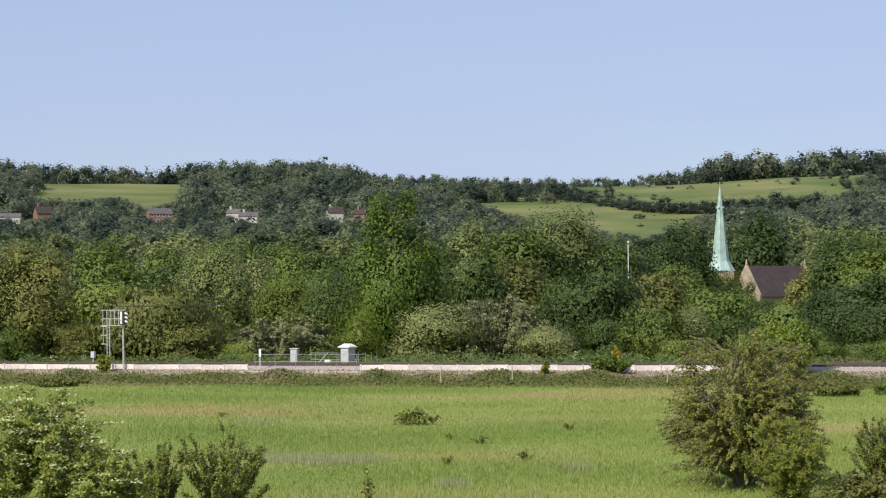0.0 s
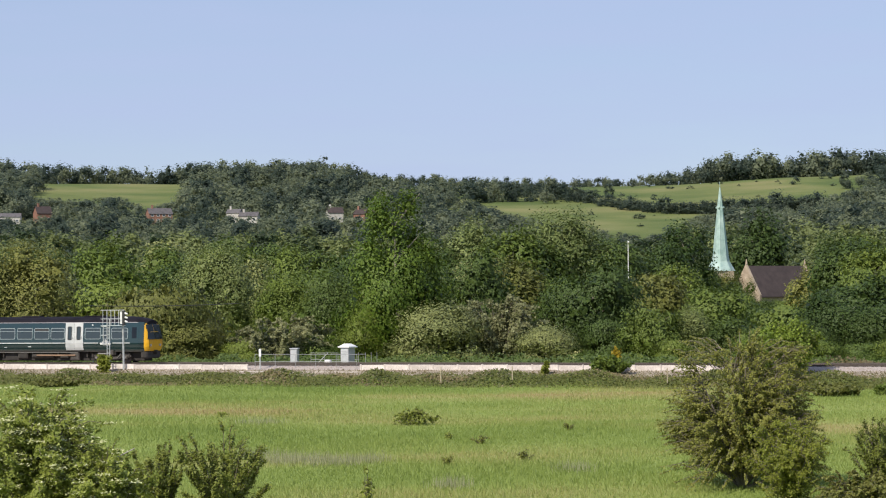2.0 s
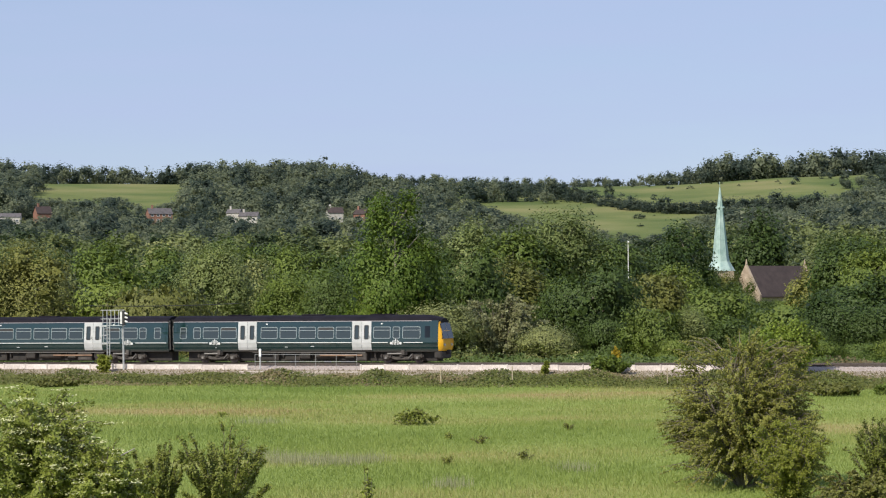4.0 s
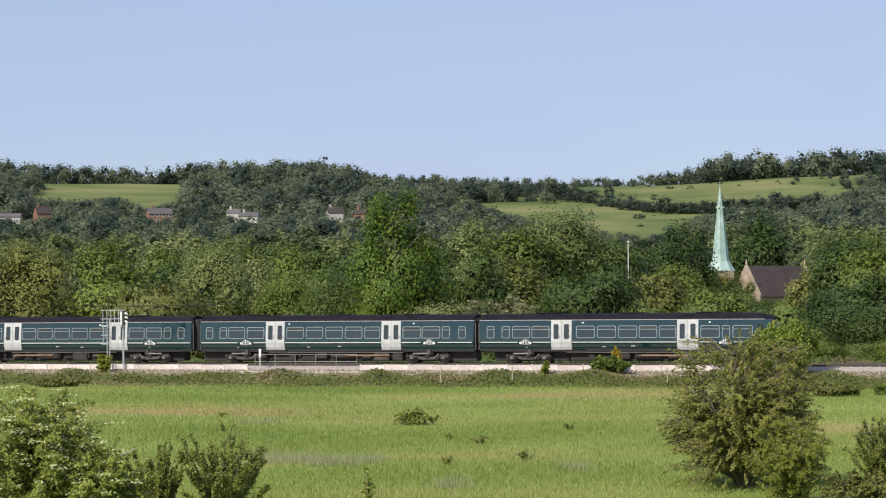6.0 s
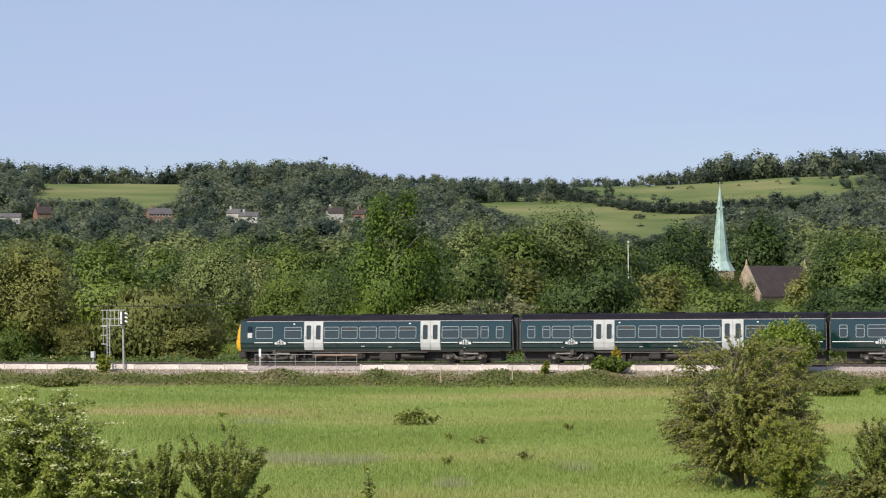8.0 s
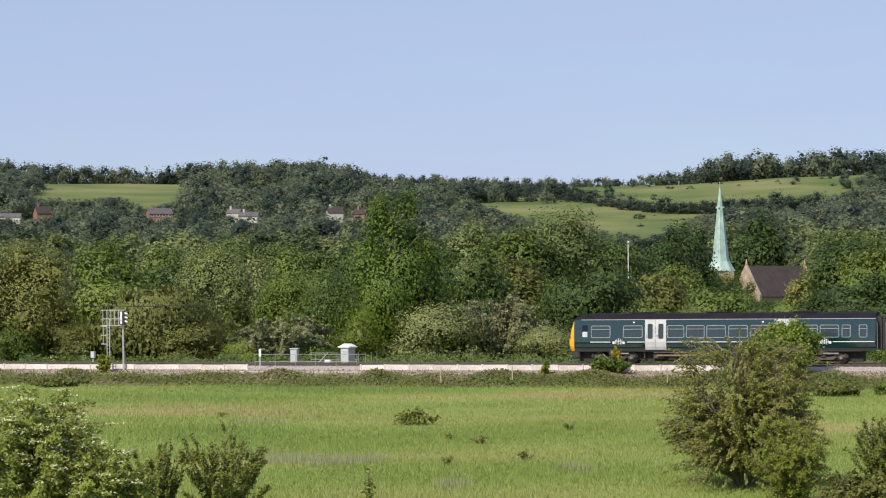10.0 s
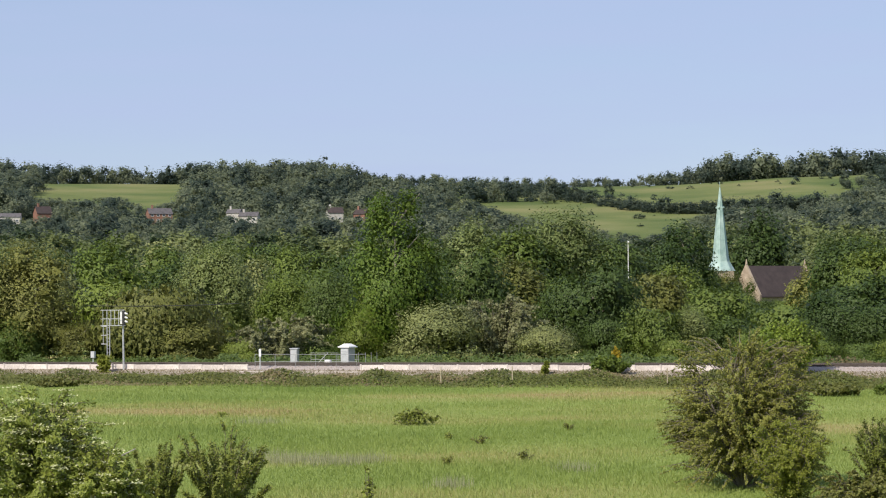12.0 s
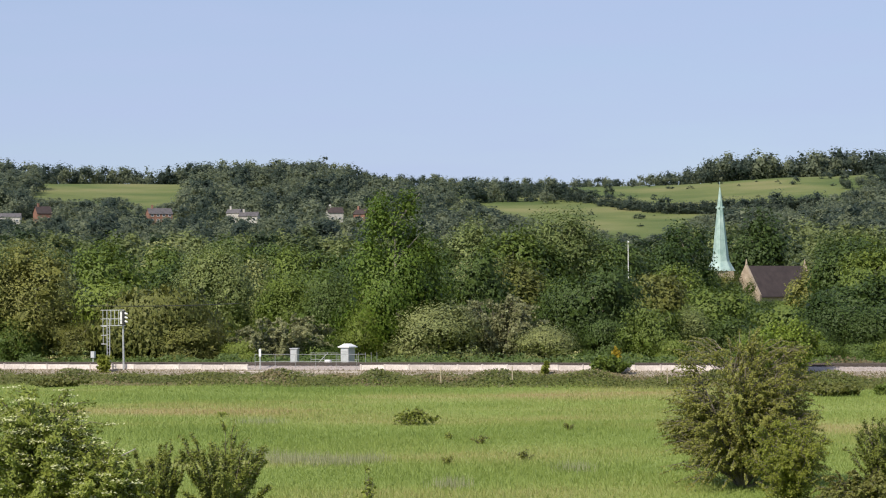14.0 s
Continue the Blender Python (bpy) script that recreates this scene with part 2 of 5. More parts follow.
def box(bm, x0, x1, y0, y1, z0, z1, bevel=0.0):
    m = Matrix.Translation(((x0 + x1) / 2, (y0 + y1) / 2, (z0 + z1) / 2)) @ Matrix.Diagonal((abs(x1 - x0), abs(y1 - y0), abs(z1 - z0), 1))
    vs = bmesh.ops.create_cube(bm, size=1, matrix=m)["verts"]
    if bevel:
        es = {e for v in vs for e in v.link_edges}
        bmesh.ops.bevel(bm, geom=list(es), offset=bevel, segments=1, affect="EDGES")
    return bm


def boxed(*a, **k):
    return box(bmesh.new(), *a, **k)


def rod(bm, a, b, r, r2=None, sides=8):
    a, b = Vector(a), Vector(b)
    q = (b - a).to_track_quat("Z", "Y").to_matrix().to_4x4()
    bmesh.ops.create_cone(bm, cap_ends=True, segments=sides, radius1=r, radius2=r if r2 is None else r2, depth=(b - a).length,
                          matrix=Matrix.Translation((a + b) / 2) @ q)
    return bm


def rodded(*a, **k):
    return rod(bmesh.new(), *a, **k)


def poly_mesh(name, verts, counts, material, index=None):
    """A mesh of faces with the given corner counts, from arrays."""
    me = bpy.data.meshes.new(name)
    verts = np.asarray(verts, np.float32)
    index = np.arange(len(verts), dtype=np.int32) if index is None else np.asarray(index, np.int32)
    counts = np.asarray(counts, np.int32)
    me.vertices.add(len(verts))
    me.vertices.foreach_set("co", verts.ravel())
    me.loops.add(len(index))
    me.loops.foreach_set("vertex_index", index)
    me.polygons.add(len(counts))
    me.polygons.foreach_set("loop_start", np.concatenate(([0], np.cumsum(counts)[:-1])).astype(np.int32))
    me.update(calc_edges=True)
    me.materials.append(material)
    return me


def unit(v):
    return v / np.maximum(np.linalg.norm(v, axis=1, keepdims=True), 1e-6)


def soup(rng, centres, outward, size, out=0.8, up=0.25, slim=0.75, wild=0.55):
    """One triangle for each leaf, facing roughly outward."""
    k = len(centres)
    nor = unit(outward * out + rng.normal(size=(k, 3)) * wild + np.array([0, 0, up]))
    t = unit(np.cross(nor, rng.normal(size=(k, 3))))
    s = np.cross(nor, t)
    size = np.broadcast_to(np.asarray(size).reshape(-1, 1), (k, 1)) * rng.uniform(0.65, 1.35, (k, 1))
    v = np.stack([centres + t * size * 0.62, centres - t * size * 0.4 + s * size * 0.5 * slim, centres - t * size * 0.4 - s * size * 0.5 * slim], 1)
    return v.reshape(-1, 3)


def ico(level):
    bm = bmesh.new()
    bmesh.ops.create_icosphere(bm, subdivisions=level, radius=1)
    v = np.array([x.co for x in bm.verts])
    f = np.array([[x.index for x in p.verts] for p in bm.faces])
    bm.free()
    return v, f


ICO1 = ico(1)


def lobes_of(rng, form, count):
    """Lobes (centre, radius) that make up a crown of unit height (0 to 1) and unit width."""
    L = []
    for i in range(count):
        h = rng.uniform(0.0, 1.0)
        a = rng.uniform(0, 2 * math.pi)
        if form == "round":
            z, w, r = 0.22 + 0.6 * h, 0.36 * math.sqrt(max(0.05, 1 - (1.6 * h - 0.65) ** 2)), rng.uniform(0.13, 0.2)
        elif form == "tall":
            z, w, r = 0.12 + 0.8 * h, 0.4 * (1.04 - h) ** 0.6 + 0.05, rng.uniform(0.1, 0.16) * (1.25 - 0.6 * h)
        else:                                    # dome, leaves to the ground
            z, w, r = 0.06 + 0.72 * h, 0.38 * math.sqrt(max(0.03, 1 - (h * 0.95) ** 2)), rng.uniform(0.13, 0.2)
        w *= rng.uniform(0.55, 1.0) ** 0.5
        L.append((w * math.cos(a), w * math.sin(a), z, r))
    return np.array(L)


def crown_arrays(rng, form, count, leaves, leaf, height, width, inner=30, spray=0.1, wild=0.42, sprigs=9, fat=1.0, chunk=0.36):
    """Leaves over the lobes of a crown, part of them in sprigs, and coarse shaded foliage inside, in metres."""
    L = lobes_of(rng, form, count)
    L[:, :2] *= 1.2 - 0.2 * fat
    L[:, 3] *= fat
    sprig = unit(rng.normal(size=(count, sprigs, 3)) + np.array([0, 0, 0.3]))
    pick = rng.choice(len(L), leaves, p=L[:, 3] ** 2 / np.sum(L[:, 3] ** 2))
    lean = sprig[pick, rng.integers(0, sprigs, leaves)]
    pull = np.where(rng.uniform(0, 1, (leaves, 1)) < 0.6, 2.2, 0.0)
    d = unit(rng.normal(size=(leaves, 3)) + pull * lean + np.array([0, 0, 0.25]))
    reach = np.where(pull > 0, rng.uniform(0.72, 1.14, (leaves, 1)), rng.uniform(0.55, 0.98, (leaves, 1))) + np.abs(rng.normal(size=(leaves, 1))) * spray
    scale = np.array([width, width, height])
    c = (L[pick, :3] + d * L[pick, 3:4] * reach) * scale
    mid = np.array([0, 0, 0.45]) * scale
    away = unit(0.6 * d + 1.1 * unit(c - mid))
    tri = soup(rng, c, away, leaf, wild=wild)
    lit = np.repeat(unit(away + 0.22 * rng.normal(size=(leaves, 3))), 3, 0)
    k = count * inner
    own = np.repeat(np.arange(count), inner)
    d = unit(rng.normal(size=(k, 3)))
    c = (L[own, :3] + d * L[own, 3:4] * rng.uniform(0.1, 0.6, (k, 1))) * scale
    mass = soup(rng, c, d, L[own, 3] * chunk * width, 0.8, 0.1, 1.2, 0.5)
    tri = np.concatenate([tri, mass])
    return tri, np.concatenate([lit, np.repeat(d, 3, 0)])


def leaf_mesh(name, tri, normals, material):
    """Leaves that take the light as the crown's rounded lobes do."""
    me = poly_mesh(name, tri, np.full(len(tri) // 3, 3), material)
    me.polygons.foreach_set("use_smooth", np.ones(len(tri) // 3, bool))
    me.normals_split_custom_set_from_vertices(normals)
    return me


def trunk_mesh(rng, height, width, form):
    bm = bmesh.new()
    top = height * (0.8 if form == "tall" else 0.6)
    r = 0.022 * height
    p = Vector((0, 0, -0.3))
    for i in range(4):
        q = Vector((rng.normal() * 0.02 * height, rng.normal() * 0.02 * height, top * (i + 1) / 4))
        rod(bm, p, q, r * (1 - 0.2 * i), r * (0.8 - 0.2 * i), 7)
        if i:
            for k in range(3):
                a = rng.uniform(0, 6.28)
                e = q + Vector((math.cos(a) * width * 0.2, math.sin(a) * width * 0.2, height * rng.uniform(0.08, 0.2)))
                rod(bm, q, e, r * 0.4, r * 0.1, 5)
        p = q
    return bm


TREES = {}
FORMS = {"tree": ("round", 34, 14000, 0.215), "tall": ("tall", 32, 18000, 0.21), "bush": ("dome", 32, 11000, 0.215), "fine": ("dome", 38, 13000, 0.22),
         "back": ("round", 30, 6000, 0.42)}


def tree(form, leaf, x, y, height, width, name="tree", label="", z=0.0, turn=None):
    """A tree or bush: trunk with limbs and a leafy crown. Alike ones share their meshes."""
    rng = np.random.default_rng(int(abs(x * 13 + y * 7)) + 3)
    aspect = max(0.4, round(height / width / 0.4) * 0.4)
    key = (form, leaf, aspect)
    if key not in TREES:
        r = np.random.default_rng(len(TREES) + 11)
        shape, count, leaves, size = FORMS[form]
        me = leaf_mesh("crown", *crown_arrays(r, shape, count, leaves, size / 10.0, aspect, 1.0, fat=1.15), LEAF[leaf])
        tm = bpy.data.meshes.new("trunk")
        b = trunk_mesh(r, aspect, 1.0, shape)
        b.to_mesh(tm)
        b.free()
        tm.materials.append(BARK)
        TREES[key] = (me, tm)
    me, tm = TREES[key]
    t = thing(name, label, "tree" if name == "tree" else "shrub")
    c, k = new("crown", me), new("trunk", tm)
    c.parent = k.parent = t
    t.matrix_world = pose(x, y, z, 0, 0, rng.uniform(0, 360) if turn is None else turn)
    t.scale = (width, width, height / aspect)
    return t


# ---- the ground: bank, meadow, railway embankment, valley and downs in one sheet ----
TX, TY, TURN = -2.65, 172.5, -19.0           # the railway: a point on it and its bearing
TRACK = pose(TX, TY, 0, 0, 0, TURN)
CT, ST = math.cos(radians(TURN)), math.sin(radians(TURN))
RAIL_Z = 1.3


def smooth(a, b, t):
    t = np.clip((t - a) / (b - a), 0, 1)
    return t * t * (3 - 2 * t)


def ground_z(x, y):
    x, y = np.asarray(x, float), np.asarray(y, float)
    z = 4.6 * (1 - smooth(4, 52, y))
    z = z + 0.12 * np.sin(x * 0.13 + 1) * np.sin(y * 0.09) * smooth(40, 60, y) * (1 - smooth(130, 150, y))
    q = -(x - TX) * ST + (y - TY) * CT         # across the railway, away from the meadow
    near = np.clip((q + 13) / 6.6, 0, 1)
    far = 1 - np.clip((q - 7) / 5, 0, 1)
    z = z + 0.92 * np.minimum(near, far)
    d = np.maximum(y, 1)
    a = x / d
    ridge = np.interp(a, [-0.25, -0.2, -0.12, -0.06, -0.02, 0.05, 0.11, 0.16, 0.22], [88, 87, 86, 91, 84, 82, 83, 87, 88])
    t = np.clip((np.hypot(x, y) - 600) / 900, 0, 1)
    hill = ridge * np.where(y > 0, t, 0) ** 1.3
    past = np.clip((np.hypot(x, y) - 1500) / 3000, 0, 1)
    return z + hill * (1 - 0.35 * past)


def make_ground():
    xs = np.concatenate([np.linspace(-4600, -600, 14)[:-1], np.arange(-600, -80, 26), np.arange(-80, 81, 2.0), np.arange(100, 601, 26), np.linspace(600, 4600, 14)[1:]])
    ys = np.concatenate([np.linspace(-3000, -50, 8)[:-1], np.arange(-50, 40, 6), np.arange(40, 241, 2.0), np.arange(255, 1700, 15), np.linspace(1700, 4700, 12)])
    X, Y = np.meshgrid(xs, ys)
    v = np.stack([X, Y, ground_z(X, Y)], -1).reshape(-1, 3)
    w, h = len(xs), len(ys)
    i = (np.arange(h - 1)[:, None] * w + np.arange(w - 1)[None]).ravel()
    idx = np.stack([i, i + 1, i + w + 1, i + w], 1).ravel()
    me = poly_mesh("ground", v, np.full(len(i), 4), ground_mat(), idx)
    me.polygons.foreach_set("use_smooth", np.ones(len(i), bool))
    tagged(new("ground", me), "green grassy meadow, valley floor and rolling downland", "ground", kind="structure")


make_ground()


def make_grass():
    rng = np.random.default_rng(5)
    n = 400000
    u = rng.uniform(0, 1, n)
    y = 54 * (168 / 54) ** (u ** 0.9)
    x = rng.uniform(-0.225, 0.225, n) * y + rng.normal(size=n)
    q = -(x - TX) * ST + (y - TY) * CT
    keep = q < -12 + rng.normal(size=n) * 0.6
    x, y = x[keep], y[keep]
    n = len(x)
    k = 0.5 + 0.5 * np.sin(x * 0.31 + 1.3 * np.sin(y * 0.17)) * np.sin(y * 0.23 + 2)
    h = rng.uniform(0.07, 0.21, n) * (0.75 + 0.5 * k) * np.where(rng.uniform(0, 1, n) < 0.03, 2.0, 1)
    w = rng.uniform(0.006, 0.014, n) * (0.6 + y / 110)
    a = rng.uniform(0, math.pi, n)
    z = ground_z(x, y) - 0.02
    lx, ly = rng.normal(size=n) * 0.35 * h, rng.normal(size=n) * 0.35 * h
    v = np.stack([np.stack([x - w * np.cos(a), y - w * np.sin(a), z], 1), np.stack([x + w * np.cos(a), y + w * np.sin(a), z], 1),
                  np.stack([x + lx, y + ly, z + h], 1)], 1).reshape(-1, 3)
    tagged(new("meadow_grass", poly_mesh("meadow_grass", v, np.full(n, 3), grass_mat())), "long green meadow grass with drifts of straw-coloured seed heads", "grass", kind="stuff")


make_grass()


def make_rushes():
    """Taller, greyer tussocks in the meadow."""
    rng = np.random.default_rng(15)
    X, Y = [], []
    for cx, cy, w, d, k in ((-5.9, 85.0, 1.3, 1.6, 900), (-4.2, 83.5, 1.0, 1.3, 600), (-2.9, 84.0, 0.7, 1.0, 300), (0.2, 73.0, 0.6, 0.7, 260), (-7.6, 88.5, 0.8, 1.0, 280), (4.6, 79.0, 0.7, 1.1, 220), (-9.5, 112.0, 1.2, 1.6, 300)):
        X.append(cx + rng.normal(size=k) * w * 0.6)
        Y.append(cy + rng.normal(size=k) * d * 0.6)
    x, y = np.concatenate(X), np.concatenate(Y)
    n = len(x)
    z, h, a, w = ground_z(x, y) - 0.02, rng.uniform(0.22, 0.5, n), rng.uniform(0, math.pi, n), rng.uniform(0.006, 0.012, n)
    v = np.stack([np.stack([x - w * np.cos(a), y - w * np.sin(a), z], 1), np.stack([x + w * np.cos(a), y + w * np.sin(a), z], 1),
                  np.stack([x + rng.normal(size=n) * 0.07, y + rng.normal(size=n) * 0.07, z + h], 1)], 1).reshape(-1, 3)
    mat = foliage("rush_blades", (0.16, 0.18, 0.095), (0.36, 0.36, 0.21), 0.5, 0.25, gain=(1, 1, 1), leafy=0.8)
    tagged(new("rush_tussocks", poly_mesh("rush_tussocks", v, np.full(n, 3), mat)), "grey-green rushes and dry stems standing in the meadow", "rushes", kind="stuff")


make_rushes()


# ---- the railway ----
def on_track(p, q, z=0.0, rz=0.0):
    return TRACK @ pose(p, q, z, 0, 0, rz)


def extrude_profile(pts, p0, p1, step=None):
    """A bar of that cross-section (q, z) along the railway."""
    bm = bmesh.new()
    n = 1 if not step else max(1, int((p1 - p0) / step))
    rows = [[bm.verts.new((p0 + (p1 - p0) * i / n, q, z)) for q, z in pts] for i in range(n + 1)]
    for a, b in zip(rows, rows[1:]):
        for i in range(len(pts)):
            j = (i + 1) % len(pts)
            bm.faces.new((a[i], a[j], b[j], b[i]))
    bm.faces.new(rows[0])
    bm.faces.new(rows[-1][::-1])
    bmesh.ops.recalc_face_normals(bm, faces=bm.faces)
    return bm


def make_track():
    b = tagged(part("ballast_bed", extrude_profile([(-7.25, 0.75), (-5.5, 1.1), (-5.2, 1.17), (2.4, 1.17), (4.2, 0.6)], -170, 170, 2), BALLAST),
               "grey-brown crushed stone ballast under the two tracks", "ballast", kind="structure")
    b.matrix_world = TRACK
    # loose stones on the shoulder facing the meadow
    rng = np.random.default_rng(8)
    v, f = ICO1
    V, F, at = [], [], 0
    for i in range(2600):
        p = rng.uniform(-46, 46)
        q = rng.uniform(-7.2, -5.0)
        z = np.interp(q, [-7.2, -5.5, -5.2], [0.76, 1.1, 1.17])
        V.append(v[:] * rng.uniform(0.03, 0.075) * rng.uniform(0.6, 1.3, 3) + np.array([p, q, z]))
        F.append(f + at)
        at += len(v)
    me = poly_mesh("ballast_stones", np.concatenate(V), np.full(at // len(v) * len(f), 3), BALLAST, np.concatenate(F).ravel())
    s = tagged(new("ballast_stones", me), "loose grey and pinkish ballast stones beside the track", "stones", kind="stuff")
    s.matrix_world = TRACK
    for centre in (0.0, -3.4):
        t = thing("railway_track", "steel rails on concrete sleepers in stone ballast", "railway track", "tracks", "structure")
        t.matrix_world = TRACK @ pose(0, centre, 0)
        for q in (-0.75, 0.75):
            part("rail", extrude_profile([(q - 0.07, 1.14), (q + 0.07, 1.14), (q + 0.02, 1.18), (q + 0.035, 1.26), (q + 0.035, 1.3), (q - 0.035, 1.3), (q - 0.035, 1.26), (q - 0.02, 1.18)], -170, 170), RAILSTEEL, t)
        bm = boxed(-0.12, 0.12, -1.25, 1.25, 1.02, 1.19, 0.015)
        me = bpy.data.meshes.new("sleeper")
        bm.to_mesh(me)
        bm.free()
        me.materials.append(SLEEPER)
        for i in range(140):
            o = new("sleeper", me)
            o.parent = t
            o.location = (-46 + i * 0.66, 0, 0)


make_track()


def make_wall():
    """The low wall of concrete panels between posts along the foot of the track, in two runs."""
    bm = boxed(-0.93, 0.93, -0.05, 0.05, 0.0, 0.40, 0.012)
    pm = bpy.data.meshes.new("panel")
    bm.to_mesh(pm)
    bm.free()
    bm = boxed(-0.06, 0.06, -0.1, 0.06, -0.5, 0.44, 0.012)
    qm = bpy.data.meshes.new("post")
    bm.to_mesh(qm)
    bm.free()
    pm.materials.append(CONCRETE)
    qm.materials.append(CONCRETE)
    rng = random.Random(4)
    for run, p0, count in (("long", -58.0, 24), ("short", -1.74, 14)):
        w = thing("retaining_wall", "low whitish concrete panel wall edging the railway ballast", "retaining wall", "trackside walls", "structure")
        w.matrix_world = TRACK @ pose(0, -6.3, 0)
        for i in range(count):
            a, b = new("panel", pm), new("post", qm)
            a.parent = b.parent = w
            z = 0.93 + rng.uniform(-0.02, 0.02)
            a.location, b.location = (p0 + i * 1.95 + 0.98, 0, z), (p0 + i * 1.95, 0, z)
            a.rotation_euler = (radians(rng.uniform(-3, 3)), radians(rng.uniform(-0.5, 0.5)), 0)
        e = new("post", qm)
        e.parent, e.location = w, (p0 + count * 1.95, 0, 0.93)

    k = tagged(part("concrete_edging", extrude_profile([(-7.45, 0.3), (-7.3, 0.3), (-7.3, 0.83), (-7.45, 0.83)], -11.4, -1.6, 2), CONCRETE), "low pale concrete edging below the stone slope", "edging", kind="structure")
    k.matrix_world = TRACK
    g = tagged(part("gravel_path", extrude_profile([(-9.0, 0.5), (-6.2, 0.85), (-6.2, 0.95), (-9.0, 0.59)], -170, 170, 2), GRAVEL), "narrow brown gravel path below the concrete wall", "path", kind="structure")
    g.matrix_world = TRACK


make_wall()


def make_signal():
    s = thing("railway_signal", "galvanised signal post with ladder, caged platform and black signal head", "signal")
    s.matrix_world = on_track(-21.74, -6.6, 0.28)
    part("post", rodded((0, 0, 0.0), (-0.06, 0, 5.0), 0.085, 0.07, 12), STEEL, s)
    part("base", boxed(-0.3, 0.3, -0.3, 0.3, 0.0, 0.47, 0.03), CONCRETE, s)
    h = part("signal_head", boxed(-0.03, 0.2, -0.22, -0.02, 4.15, 5.32, 0.03), BLACK, s, "black signal head with lamp hoods")
    part("backboard", boxed(-0.23, -0.033, -0.2, 0.02, 4.25, 5.25, 0.02), WHITE, h, "pale face of the signal's backboard")
    for z in (4.42, 4.74, 5.06):
        part("hood", rodded((0.19, -0.12, z + 0.05), (0.42, -0.12, z - 0.02), 0.085, 0.06, 10), WHITE, h, "pale lamp hood")
    part("platform", boxed(-1.85, 0.0, -0.35, 0.35, 4.1, 4.16), STEEL, s)
    for x in (-1.65, -1.28, -0.95, -0.6, -0.25):
        for y in (-0.33, 0.33):
            part("cage_post", rodded((x, y, 4.1), (x, y, 5.35), 0.024), GREY, s)
    for z in (4.66, 5.35):
        for y in (-0.33, 0.33):
            part("cage_rail", rodded((-1.83, y, z), (-0.1, y, z), 0.024), GREY, s)
        part("cage_rail", rodded((-1.83, -0.33, z), (-1.83, 0.33, z), 0.024), GREY, s)
    for x in (-1.27, -1.04):
        part("ladder_rail", rodded((x, -0.36, 0.3), (x, -0.36, 4.7), 0.04), STEEL, s)
    for i in range(13):
        part("rung", rodded((-1.27, -0.36, 0.9 + i * 0.28), (-1.04, -0.36, 0.9 + i * 0.28), 0.018, None, 5), STEEL, s)
    for z in (2.67, 3.37, 4.07):
        part("ladder_hoop", rodded((-1.82, -0.3, z), (-1.27, -0.36, z), 0.03), STEEL, s)
    part("hoop_post", rodded((-1.64, -0.3, 2.6), (-1.64, -0.3, 4.1), 0.03), STEEL, s)
    c = thing("location_box", "small grey lineside box on a post", "box")
    c.matrix_world = on_track(-29.9, 3.6, 0.6)
    part("case", boxed(-0.17, 0.17, -0.15, 0.15, 0.95, 1.5, 0.02), GREY, c)
    part("post", rodded((0, 0, -0.2), (0, 0, 0.95), 0.05), STEEL, c)


make_signal()


